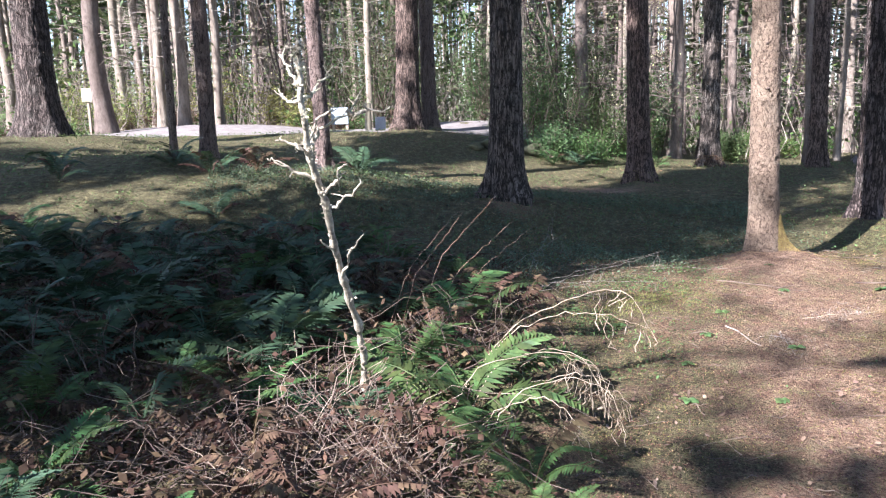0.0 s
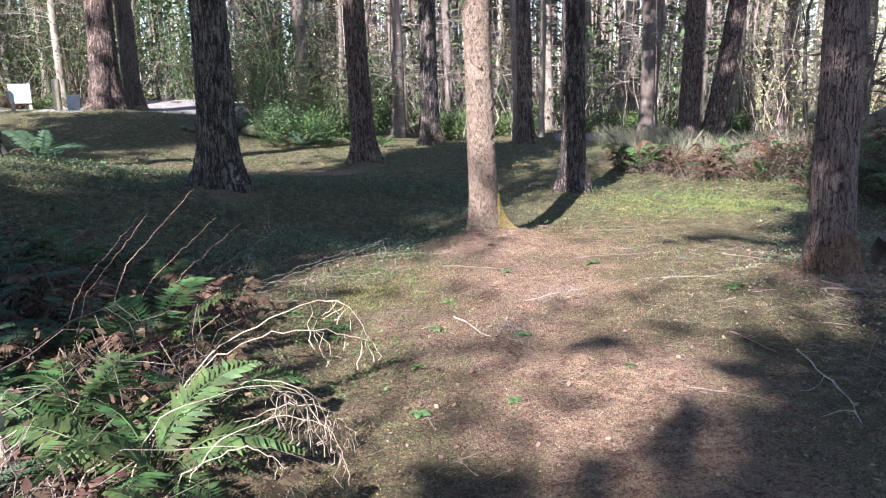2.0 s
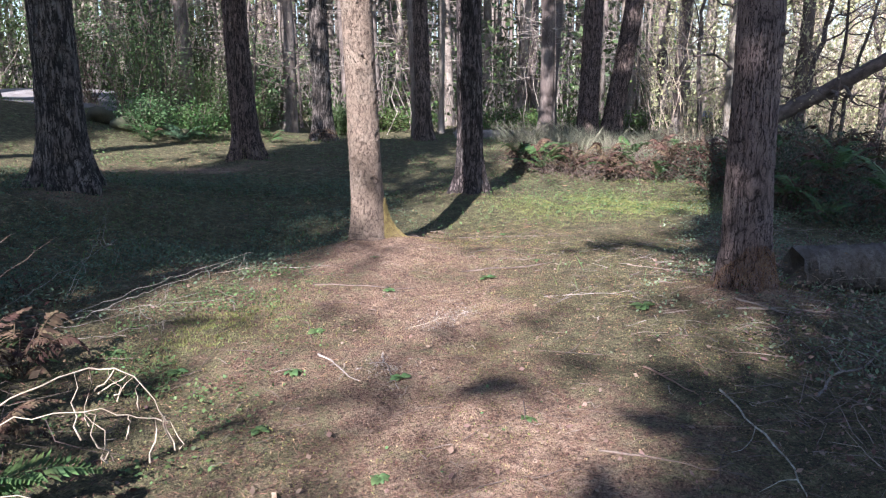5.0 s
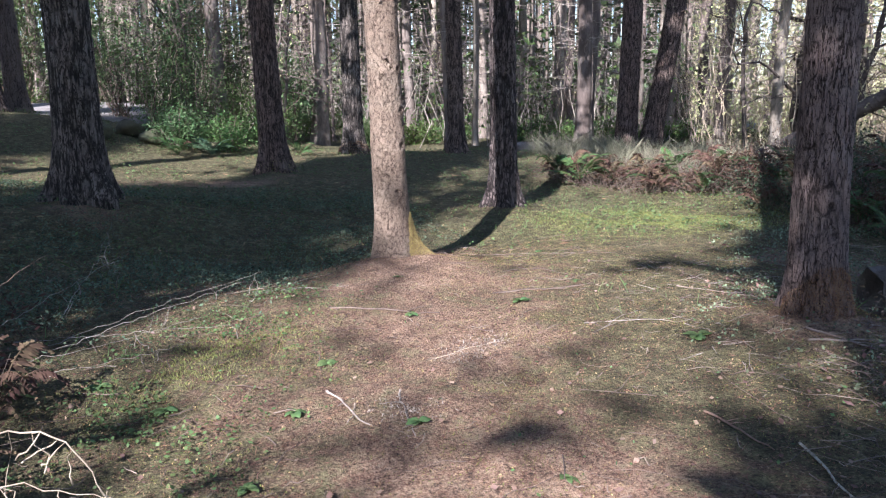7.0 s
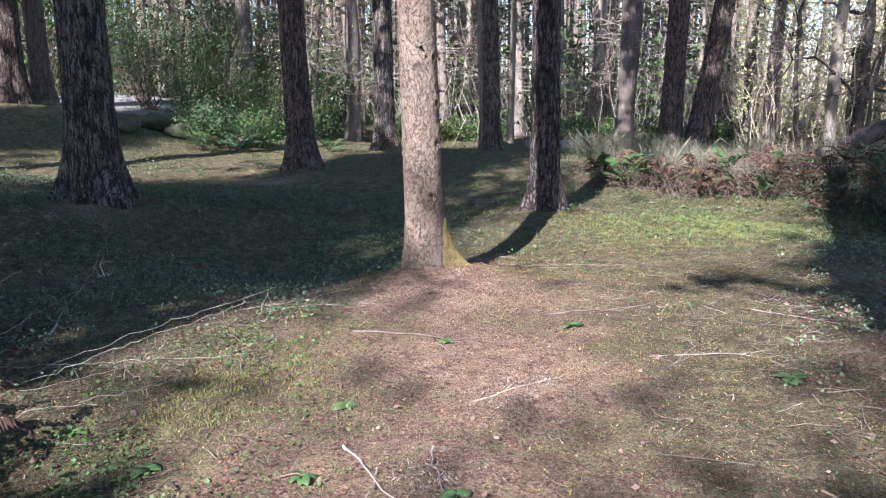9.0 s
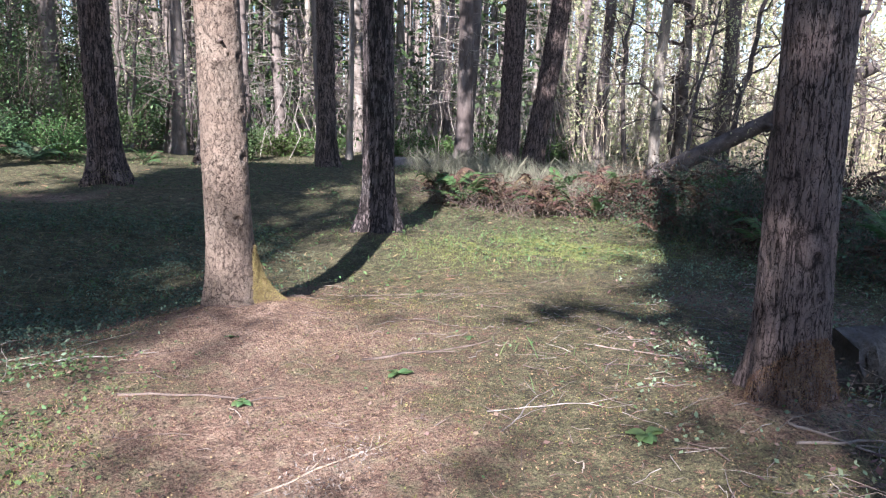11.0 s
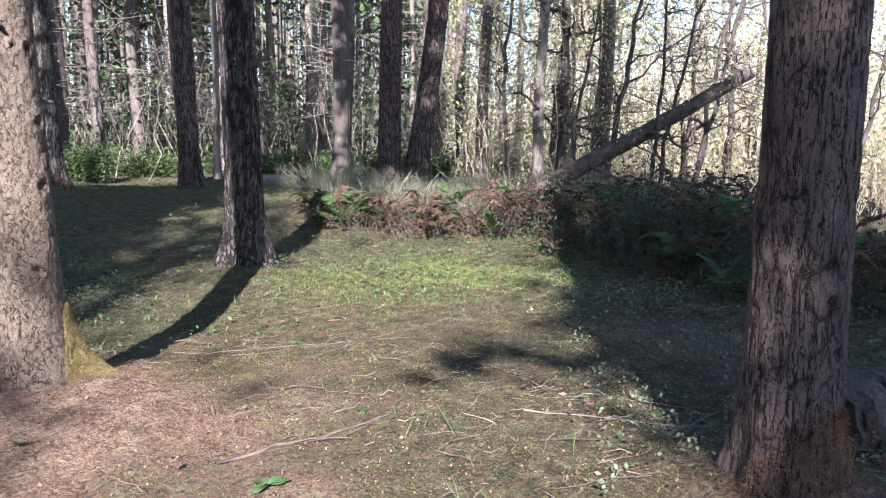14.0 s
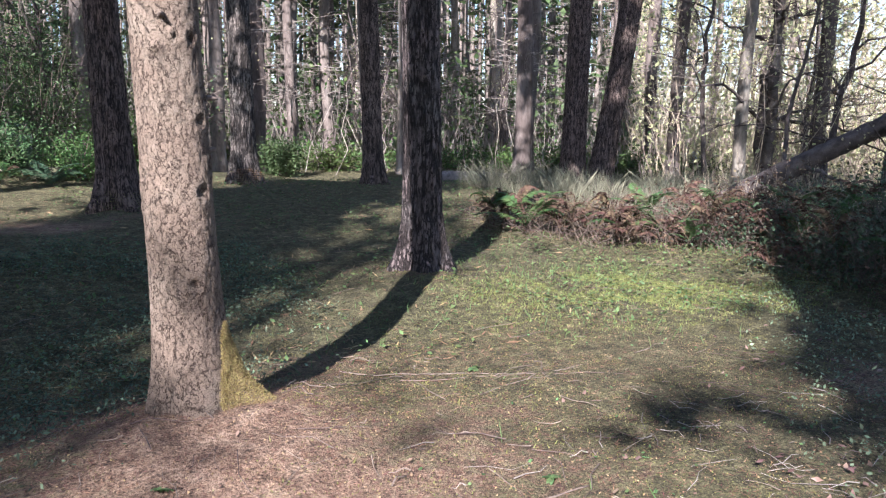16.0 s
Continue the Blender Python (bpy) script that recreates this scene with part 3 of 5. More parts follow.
def shade_trees():
    """Unseen firs added as the wood behind the walker; their crowns shade the ground on both sides of a dappled sunlit
    strip.
    """
    r = np.random.default_rng(17)
    rows = [(-5.65 + r.normal() * 0.1, s, LOW) for s in np.arange(-13, -5, 1.9)]
    rows += [(-7.6 + r.normal() * 0.6, s + r.normal() * 0.5, OPEN) for s in np.arange(-30, 1, 3.4)]
    rows += [(2.45, s, LOW) for s in np.arange(-10, -2, 1.8)]
    rows += [(2.25, s + r.normal() * 0.3, CROWNS[2:]) for s in np.arange(-32, -1, 2.2)]
    rows += [(-11 - 4 * r.random(), s, OPEN) for s in np.arange(-30, 0, 3.0)] + [(6.6 + 4 * r.random(), s, OPEN) for s in np.arange(-31, -2, 4.6)]
    rows += [(1.3, -10.5, THIN), (-4.3, -13.0, THIN), (1.3, -16.0, THIN), (-4.3, -19.0, THIN), (1.3, -22.5, THIN), (-4.3, -25.5, THIN), (-4.1, -9.5, THIN), (-4.2, -16.0, THIN), (1.4, -13.2, THIN), (1.3, -19.3, THIN)]
    rows += [(-6.1, -16.0, OPEN), (-6.3, -11.5, OPEN), (-6.0, -7.0, OPEN), (-6.2, -3.0, OPEN)]
    for n, (u, s, kind) in enumerate(rows):
        x, y = (s + u) / 2 ** 0.5, (s - u) / 2 ** 0.5
        t = thing("conifer_tree", x, y, "tall fir standing behind the path", "tree", "trees of the wood", turn=r.uniform(0, 6.28))
        part("trunk", FAR_TRUNKS[n % 4], t)
        tagged(part("crown", kind[n % len(kind)], t), kind="stuff")


shade_trees()


# ---- ferns ----


def frond_data(mat, arch, droop, seed, pairs=24, width=0.17):
    """One fern frond of length 1 along x: an arching midrib with pointed leaflets on both sides."""
    r, s = np.random.default_rng(seed), Soup()
    t = np.linspace(0, 1, 9)
    rib = np.stack([t * (1 - 0.25 * arch * t), 0.05 * np.sin(t * 3 + seed), arch * (t - 1.05 * t ** 2)], 1)
    s.tube(rib, np.linspace(0.007, 0.002, 9), 4, False)
    v, f = [], []
    for k in range(pairs):
        u = 0.14 + 0.85 * (k + 0.5) / pairs
        c = np.array([np.interp(u, t, rib[:, i]) for i in range(3)])
        l = width * math.sin(math.pi * min(1, (u - 0.08) ** 0.62)) * r.uniform(0.8, 1.12) + 0.012
        for side in (-1, 1):
            if r.random() < 0.04:
                continue
            d = np.array([0.35 + 0.25 * u, side * 1.0, -droop * r.uniform(0.4, 1.5)])
            d /= np.linalg.norm(d)
            w = np.array([1.0, -side * 0.3, 0.1 * r.normal()]) * 0.021
            n = len(v)
            v += [c, c + d * l * 0.35 + w, c + d * l, c + d * l * 0.35 - w * 0.8]
            f.append((n, n + 1, n + 2, n + 3))
    s.add(np.array(v), f)
    return s.data("frond", mat)


FROND_SETS = {
    "green": [frond_data(M_FERN, 0.45 + 0.2 * i, 0.25, i) for i in range(4)],
    "dark": [frond_data(M_FERN_SHADED, 0.4 + 0.2 * i, 0.25, 10 + i) for i in range(4)],
    "brown": [frond_data(M_FERN_DEAD, 0.5 + 0.3 * i, 0.9, 20 + i, 20, 0.13) for i in range(4)],
}
FERN_LABELS = {"green": "sword fern with arching sunlit green fronds", "dark": "shaded sword fern with blue-green fronds", "brown": "dead fern with curled rust-brown fronds"}


def fern(x, y, kind, seed, size=0.75, count=11, flat=0.0, z=None):
    r = np.random.default_rng(seed)
    t = thing("fern", x, y, FERN_LABELS[kind], "fern", "ferns beside the path", z=z)
    for k in range(count):
        a = 360 * (k + r.uniform(-0.4, 0.4)) / count
        l = size * r.uniform(0.65, 1.15)
        which = "brown" if kind != "brown" and r.random() < 0.14 else kind
        m = pose(0, 0, r.uniform(0.0, 0.05), 0, 0, a) @ pose(0, 0, 0, r.uniform(-22, 22), -r.uniform(5, 42) * (1 - flat), 0)
        part("frond", FROND_SETS[which][r.integers(4)], t, m=m @ Matrix.Diagonal((l, l, l, 1)))
    return t


def fern_bed():
    r = np.random.default_rng(3)
    n = 0
    # the bed beside the path: dark and green behind, brown in front
    for _ in range(4000):
        if n >= 95:
            break
        x, y = r.uniform(-4.6, 1.0), r.uniform(2.3, 8.2)
        edge = 0.75 - 0.12 * max(0, y - 5.0) ** 1.3
        if x > edge or (x - 0.5) ** 2 + (y - 0.3) ** 2 < 1.9 ** 2 or x < -0.75 * y + 0.3:
            continue
        if any((x - o.location.x) ** 2 + (y - o.location.y) ** 2 < 0.45 ** 2 for o in FERNS):
            continue
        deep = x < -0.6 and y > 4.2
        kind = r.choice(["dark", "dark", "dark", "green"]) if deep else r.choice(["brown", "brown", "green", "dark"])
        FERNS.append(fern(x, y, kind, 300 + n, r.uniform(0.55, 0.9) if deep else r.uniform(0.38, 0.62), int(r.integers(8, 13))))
        n += 1


FERNS = []
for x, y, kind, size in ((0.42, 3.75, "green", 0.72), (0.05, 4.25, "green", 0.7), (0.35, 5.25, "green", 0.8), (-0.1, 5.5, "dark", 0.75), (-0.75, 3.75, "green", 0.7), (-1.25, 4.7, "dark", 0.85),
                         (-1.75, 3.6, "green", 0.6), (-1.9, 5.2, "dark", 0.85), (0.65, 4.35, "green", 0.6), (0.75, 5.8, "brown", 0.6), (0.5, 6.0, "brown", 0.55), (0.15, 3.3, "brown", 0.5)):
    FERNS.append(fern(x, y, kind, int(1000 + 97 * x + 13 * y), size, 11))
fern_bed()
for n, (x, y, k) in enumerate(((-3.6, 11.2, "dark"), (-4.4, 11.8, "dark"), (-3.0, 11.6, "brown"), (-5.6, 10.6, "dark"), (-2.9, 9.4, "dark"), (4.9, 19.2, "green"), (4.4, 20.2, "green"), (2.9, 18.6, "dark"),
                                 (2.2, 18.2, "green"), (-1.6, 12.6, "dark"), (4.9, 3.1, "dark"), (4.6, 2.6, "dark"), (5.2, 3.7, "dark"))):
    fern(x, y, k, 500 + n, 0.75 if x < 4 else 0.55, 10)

# ---- bare sapling crusted with lichen ----


def sapling():
    t = thing("bare_sapling", -0.16, 4.02, "dead bare sapling crusted with pale lichen among ferns", "sapling", z=0.0)
    r, base = np.random.default_rng(8), np.array([-0.16, 4.02, 0.0])
    stem = np.array([(-0.16, 4.02, 0.0), (-0.14, 3.9, 0.31), (-0.13, 3.75, 0.56), (-0.16, 3.5, 0.87), (-0.16, 3.3, 1.17), (-0.18, 3.2, 1.32), (-0.19, 3.1, 1.45), (-0.18, 3.0, 1.61), (-0.17, 2.95, 1.77), (-0.16, 2.92, 1.85)])
    u = np.linspace(0, 9, 120)
    path = np.stack([np.interp(u, np.arange(10), stem[:, i]) for i in range(3)], 1)
    path += 0.012 * np.stack([value_noise(u * 2.5, u * 0 + k) - 0.5 for k in (3, 9, 15)], 1)
    s = Soup()
    s.tube(path - base, (0.022 - 0.0016 * u) * (0.75 + 0.6 * value_noise(u * 9, u * 0 + 4)), 9)
    part("stem", s.data("stem", M_LICHEN, True), t)
    limbs = (((-0.19, 3.1, 1.45), (-0.32, 3.12, 1.49)), ((-0.18, 3.1, 1.46), (0.03, 3.12, 1.65)), ((-0.18, 3.0, 1.62), (-0.08, 3.12, 1.73)), ((-0.18, 2.99, 1.64), (-0.29, 3.1, 1.69)), ((-0.17, 2.97, 1.7), (-0.28, 3.1, 1.82)),
             ((-0.18, 3.2, 1.32), (-0.36, 3.12, 1.42)), ((-0.17, 3.24, 1.26), (-0.04, 3.12, 1.39)), ((-0.16, 3.3, 1.17), (0.01, 3.12, 1.33)), ((-0.19, 3.1, 1.46), (-0.08, 3.12, 1.63)), ((-0.16, 3.5, 0.88), (-0.2, 3.3, 1.06)), ((-0.16, 3.5, 0.86), (-0.02, 3.3, 1.1)), ((-0.03, 3.12, 1.6), (0.14, 3.12, 1.61)))
    for a, b in limbs:
        p = wobble(a, b, 0.12, 14, r) - base
        q = Soup()
        q.tube(p, np.linspace(0.0085, 0.003, 14) * (0.7 + 0.7 * r.random(14)), 6)
        for k in range(3):
            j = r.integers(4, 13)
            q.tube(wobble(p[j], p[j] + r.normal(size=3) * 0.03 + [0, 0, 0.015], 0.1, 4, r), np.linspace(0.004, 0.0015, 4), 4)
        part("branch", q.data("branch", M_LICHEN, True), t)
    for k in range(26):
        j = r.integers(30, 118)
        q = Soup()
        c = path[j] - base + r.normal(size=3) * 0.012
        q.quads(c + r.normal(size=(22, 3)) * 0.009, r.uniform(0.008, 0.02, 22), 0.6, 0, r)
        part("lichen_tuft", q.data("lichen_tuft", M_LICHEN), t)


sapling()

# ---- dry stems, canes and brambles ----


def dry_stem(pts, r0, mat, label, name="withered_plant", hang=0, seed=0):
    """A long bent stem with withered blades hanging from its end."""
    r = np.random.default_rng(seed)
    pts = np.array(pts, float)
    t = thing(name, pts[0][0], pts[0][1], label, "stem", z=float(pts[0][2]))
    u = np.linspace(0, len(pts) - 1, 26)
    path = np.stack([np.interp(u, np.arange(len(pts)), pts[:, i]) for i in range(3)], 1)
    for _ in range(3):
        path[1:-1] = (path[:-2] + 2 * path[1:-1] + path[2:]) / 4
    path = path - pts[0] + 0.006 * r.normal(size=path.shape)
    s = Soup()
    s.tube(path, np.linspace(r0, r0 * 0.4, 26) * 0.5, 6)
    part("stalk", s.data("stalk", mat, True), t)
    for k in range(hang):
        c = path[int(26 * (0.55 + 0.44 * r.random()))]
        l = r.uniform(0.06, 0.2)
        q = Soup()
        p = wobble(c, c + np.array([r.normal() * 0.05, r.normal() * 0.05, -l]), 0.25, 6, r)
        q.tube(p, np.linspace(0.0012, 0.0035, 6) * r.uniform(0.6, 1.2), 4)
        part("withered_blade", q.data("withered_blade", mat, True), t)


PALE = "pale dry plant stem arching over ferns with withered blades"
dry_stem([(0.35, 4.15, 0.02), (0.61, 4.01, 0.45), (0.85, 4.05, 0.57), (1.10, 4.02, 0.67), (1.27, 3.97, 0.65), (1.34, 3.94, 0.48)], 0.008, M_TWIG_PALE, PALE, hang=9, seed=1)
dry_stem([(0.35, 4.1, 0.02), (0.61, 4.0, 0.43), (0.9, 4.0, 0.55), (1.2, 3.98, 0.52), (1.36, 3.96, 0.46)], 0.006, M_TWIG_PALE, PALE, hang=5, seed=2)
for n, (dx, dy, tip, h) in enumerate(((0.0, 0.0, 0.68, 0.34), (0.1, -0.25, 0.6, 0.28), (-0.1, -0.1, 0.75, 0.36), (0.05, 0.15, 0.55, 0.26), (0.0, -0.35, 0.5, 0.22), (0.15, 0.05, 0.62, 0.2))):
    dry_stem([(0.4 + dx, 3.8 + dy, 0.05), (0.55 + dx, 3.82 + dy, h), (0.4 + dx + tip * 0.7, 3.83 + dy, h + 0.07), (0.4 + dx + tip, 3.8 + dy, h - 0.02), (0.45 + dx + tip, 3.78 + dy, 0.08)], 0.006, M_TWIG_PALE, PALE, hang=8, seed=10 + n)
for n, (x, y, tx, ty, h) in enumerate(((0.1, 5.4, 0.75, 6.4, 0.72), (0.0, 5.3, 0.6, 6.2, 0.95), (0.2, 5.5, 0.95, 6.8, 0.62), (-0.2, 5.0, 0.3, 6.1, 0.85), (-0.1, 4.8, 0.35, 5.6, 0.9))):
    dry_stem([(x, y, 0.05), (x + 0.3 * (tx - x), y + 0.3 * (ty - y), h * 0.6), (tx, ty, h)], 0.006, M_TWIG_RED, "reddish bramble cane rising from the ferns", "bramble_cane", 0, 30 + n)
for n, (a, b, h) in enumerate((((0.9, 6.6), (2.05, 6.85), 0.33), ((0.9, 6.75), (2.25, 7.25), 0.3), ((0.6, 6.4), (1.75, 6.5), 0.22), ((0.7, 6.9), (1.9, 6.3), 0.2), ((0.4, 6.7), (1.3, 7.4), 0.45), ((0.9, 7.2), (1.25, 8.0), 0.6), ((0.8, 6.2), (1.7, 6.25), 0.15))):
    dry_stem([(*a, 0.08), ((a[0] + b[0]) / 2 + 0.06 * (n % 3 - 1), (a[1] + b[1]) / 2 + 0.1 * (n % 2), h * 0.6), (*b, h)], 0.0042, M_DEADWOOD, "bare grey twig reaching over the moss", "bare_twig", 3, 50 + n)


def tangle(name, label, cx, cy, rx, ry, h, count, mat, seed, leaves=0, leaf_mat=None, leaf=0.05, r0=0.004, category="bramble"):
    """A thicket of crooked stems; small parts that nobody could count."""
    r = np.random.default_rng(seed)
    t = thing(name, cx, cy, label, category, "undergrowth")
    z0 = float(gz(cx, cy))
    s, tips = Soup(), []
    for _ in range(count):
        a, k = r.uniform(0, 6.28), r.random() ** 0.5
        x, y = rx * k * math.cos(a), ry * k * math.sin(a)
        z = float(gz(cx + x, cy + y)) - z0
        top = np.array([x + r.normal() * 0.28, y + r.normal() * 0.28, z + h * r.uniform(0.3, 1.1) * (1.05 - 0.55 * k ** 2)])
        p = wobble([x, y, z - 0.02], top, 0.16, 6, r)
        s.tube(p, np.linspace(r0, r0 * 0.4, 6), 4, False)
        tips += [p[j] for j in (2, 3, 4, 5)]
        if r.random() < 0.6:
            e = top + np.array([r.normal() * 0.3, r.normal() * 0.3, -h * r.uniform(0.1, 0.6)])
            q = wobble(top, e, 0.16, 5, r)
            s.tube(q, np.linspace(r0 * 0.5, r0 * 0.25, 5), 3, False)
            tips += [q[j] for j in (1, 2, 4)]
    tagged(part("stemwork", s.data("stemwork", mat), t), kind="stuff")
    if leaves:
        q, tips = Soup(), np.array(tips)
        c = tips[r.integers(0, len(tips), leaves)] + r.normal(size=(leaves, 3)) * 0.07
        c[:, 2] = np.maximum(c[:, 2], 0.02)
        q.quads(c, r.uniform(0.6, 1.3, leaves) * leaf, 0.55, 0.35, r)
        tagged(part("leafage", q.data("leafage", leaf_mat), t), kind="stuff")
    return t


for n, (x, y, rx, ry, h, c) in enumerate(((-0.25, 3.6, 0.5, 0.45, 0.42, 120), (-0.05, 3.1, 0.5, 0.4, 0.3, 130), (-0.7, 3.2, 0.5, 0.4, 0.3, 90), (-1.3, 3.1, 0.6, 0.5, 0.3, 90), (0.3, 4.6, 0.5, 0.5, 0.5, 70), (-2.0, 4.3, 0.8, 0.8, 0.5, 80), (-2.4, 6.6, 1.2, 1.0, 0.6, 110), (-0.9, 6.6, 1.0, 0.9, 0.6, 110))):
    tangle("dead_undergrowth", "tangle of dry grey-brown stems under ferns", x, y, rx, ry, h, c, M_TWIG_DARK if n != 0 else M_TWIG_MID, 80 + n, 260, M_FERN_DEAD, 0.05)
for n, (x, y, rx, ry, h, c) in enumerate(((4.5, 3.4, 0.75, 0.8, 0.13, 90), (5.3, 4.2, 0.8, 0.6, 0.16, 60), (6.2, 4.6, 0.8, 0.8, 0.28, 60), (6.6, 5.9, 0.5, 0.5, 0.3, 40), (4.1, 2.7, 0.5, 0.5, 0.12, 70))):
    tangle("fallen_twigs", "mat of dark fallen twigs on shaded ground", x, y, rx, ry, h, c, M_TWIG_DARK if n % 2 else M_TWIG_MID, 120 + n, 500, M_SHADE_LEAF if n % 2 else M_LITTER, 0.03, 0.003, "twigs")

# ---- bank of bracken and bramble ----
BANK = ((8.75, 13.7, 0.42, 0), (9.0, 13.0, 0.48, 0), (9.35, 12.3, 0.55, 0), (9.95, 11.95, 0.7, 0), (10.4, 11.4, 0.75, 1), (10.35, 10.6, 0.7, 1), (10.1, 9.7, 0.8, 1), (9.9, 8.8, 0.85, 1), (9.6, 8.0, 0.75, 0), (9.4, 7.2, 0.6, 1), (9.6, 6.4, 0.6, 0),
        (10.9, 12.3, 0.75, 0), (11.3, 11.5, 0.85, 1), (11.3, 10.6, 0.95, 1), (11.2, 9.6, 0.95, 1), (11.0, 8.6, 1.0, 1), (10.8, 7.5, 0.9, 0), (12.4, 11.0, 0.9, 1), (12.4, 9.7, 1.0, 1), (12.2, 8.4, 1.0, 1), (10.2, 13.2, 0.5, 0), (11.8, 12.9, 0.6, 1))
for n, (x, y, h, leafy) in enumerate(BANK):
    tangle("bramble_bush", "bank of bramble with dark leaves and dead stems" if leafy else "heap of rust-brown bracken and bramble stems", x, y, 0.66, 0.6, h * (0.75 + 0.45 * ((n * 7) % 5) / 4), 110, M_TWIG_DARK, 150 + n, 2600 if leafy else 450, M_BRAMBLE if leafy and n % 4 else M_FERN_DEAD, 0.045)
    if n % 2 == 0:
        tangle("dry_stalks", "upright dry grey stalks standing in a bramble bank", x + 0.3, y + 0.2, 0.6, 0.5, h * 1.25, 16, M_TWIG_MID, 190 + n, category="stalks")
    if n < 17:
        r = np.random.default_rng(600 + n)
        for k in range(5):
            fx, fy = x + r.normal() * 0.32 - 0.25, y + r.normal() * 0.32 - 0.2
            fern(fx, fy, "green" if (n + k) % 3 == 1 else "brown", 620 + n * 5 + k, r.uniform(0.45, 0.75), 9, z=float(gz(fx, fy)) + (0.1 if k < 3 else h * 0.5))

# ---- leaning log, bare trees, lying logs ----


def log_thing(name, label, pts, r0, r1, mat, sides=18, stubs=0, seed=0):
    r = np.random.default_rng(seed)
    pts = np.array(pts, float)
    t = thing(name, pts[0][0], pts[0][1], label, "log", z=float(pts[0][2]))
    u = np.linspace(0, len(pts) - 1, 60)
    path = np.stack([np.interp(u, np.arange(len(pts)), pts[:, i]) for i in range(3)], 1) - pts[0]
    s = Soup()
    s.tube(path, np.linspace(r0, r1, 60), sides)
    v = s.v[0]
    s.v[0] = v + 0.05 * r0 * r.normal(size=v.shape)
    part("stem", s.data("stem", mat, True), t)
    for k in range(stubs):
        j = int(60 * r.uniform(0.25, 0.7))
        e = path[j] + np.array([r.normal() * 0.5, -0.5 - r.random(), r.uniform(-0.5, 0.25)])
        q = Soup()
        q.tube(wobble(path[j], e, 0.14, 7, r), np.linspace(r1 * 0.4, 0.012, 7), 6)
        part("branch", q.data("branch", mat, True), t)
    return t


log_thing("leaning_log", "dark broken log leaning up out of brambles", [(13.6, 14.9, -0.15), (14.1, 14.35, 0.3), (15.1, 13.1, 1.2), (15.8, 12.25, 1.85), (16.6, 11.3, 2.6)], 0.2, 0.12, M_LOG, stubs=6, seed=2)
log_thing("fallen_log", "grey weathered log lying across the clearing", [(11.3, 22.4, 0.12), (12.4, 21.6, 0.14), (13.6, 20.6, 0.12)], 0.2, 0.15, M_DEADWOOD, seed=3)
log_thing("fallen_log", "thin dark pole lying behind a grey log", [(11.5, 21.6, 0.05), (14.4, 19.6, 0.08)], 0.06, 0.05, M_LOG, seed=4)
log_thing("fallen_log", "dark mossy log lying beside a fir", [(5.98, 5.46, 0.13), (6.5, 5.22, 0.16), (7.1, 4.95, 0.15)], 0.19, 0.17, M_LOG, seed=5)


def bare_tree(x, y, r0, h, seed, label, lean=(0, 0), leaves=400, spread_out=0.55, stems=1):
    """A thin leafless tree with crooked limbs forking twice, and a few new leaves."""
    r = np.random.default_rng(seed)
    t = thing("bare_tree", x, y, label, "tree", "bare trees by the meadow")
    twigs, tips = Soup(), []
    for st in range(stems):
        d = np.array([lean[0] + r.normal() * 0.06 * stems, lean[1] + r.normal() * 0.06 * stems, 1.0])
        main = wobble([0.1 * st, 0, -0.1], d * h, 0.035, 16, r)
        s = Soup()
        s.tube(main, np.linspace(r0, r0 * 0.3, 16), 9)
        part("trunk", s.data("trunk", M_LOG, True), t)
        for k in range(11):
            j = int(r.integers(3, 15))
            a = r.uniform(0, 6.28)
            l = h * spread_out * r.uniform(0.25, 0.8) * (1.1 - j / 20)
            e = main[j] + np.array([math.cos(a), math.sin(a), r.uniform(-0.1, 0.8)]) * l
            b = wobble(main[j], e, 0.10, 8, r)
            q = Soup()
            q.tube(b, np.linspace(r0 * 0.35, r0 * 0.08, 8), 5)
            part("limb", q.data("limb", M_LOG, True), t)
            for m in range(7):
                p = b[r.integers(2, 8)]
                e2 = p + (r.normal(size=3) + [0, 0, 0.3]) * l * 0.2
                w = wobble(p, e2, 0.12, 5, r)
                twigs.tube(w, np.linspace(r0 * 0.12, r0 * 0.05, 5), 3, False)
                tips += [w[2], w[3], w[4]]
                for _ in range(2):
                    e3 = w[3] + r.normal(size=3) * l * 0.1
                    twigs.tube(np.array([w[3], e3]), [r0 * 0.06, r0 * 0.03], 3, False)
                    tips.append(e3)
    tagged(part("twigwork", twigs.data("twigwork", M_TWIG_DARK), t), kind="stuff")
    q, tips = Soup(), np.array(tips)
    q.quads(tips[r.integers(0, len(tips), leaves)] + r.normal(size=(leaves, 3)) * 0.12, r.uniform(0.03, 0.08, leaves), 0.6, 0, r)
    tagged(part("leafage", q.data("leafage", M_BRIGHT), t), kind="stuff")


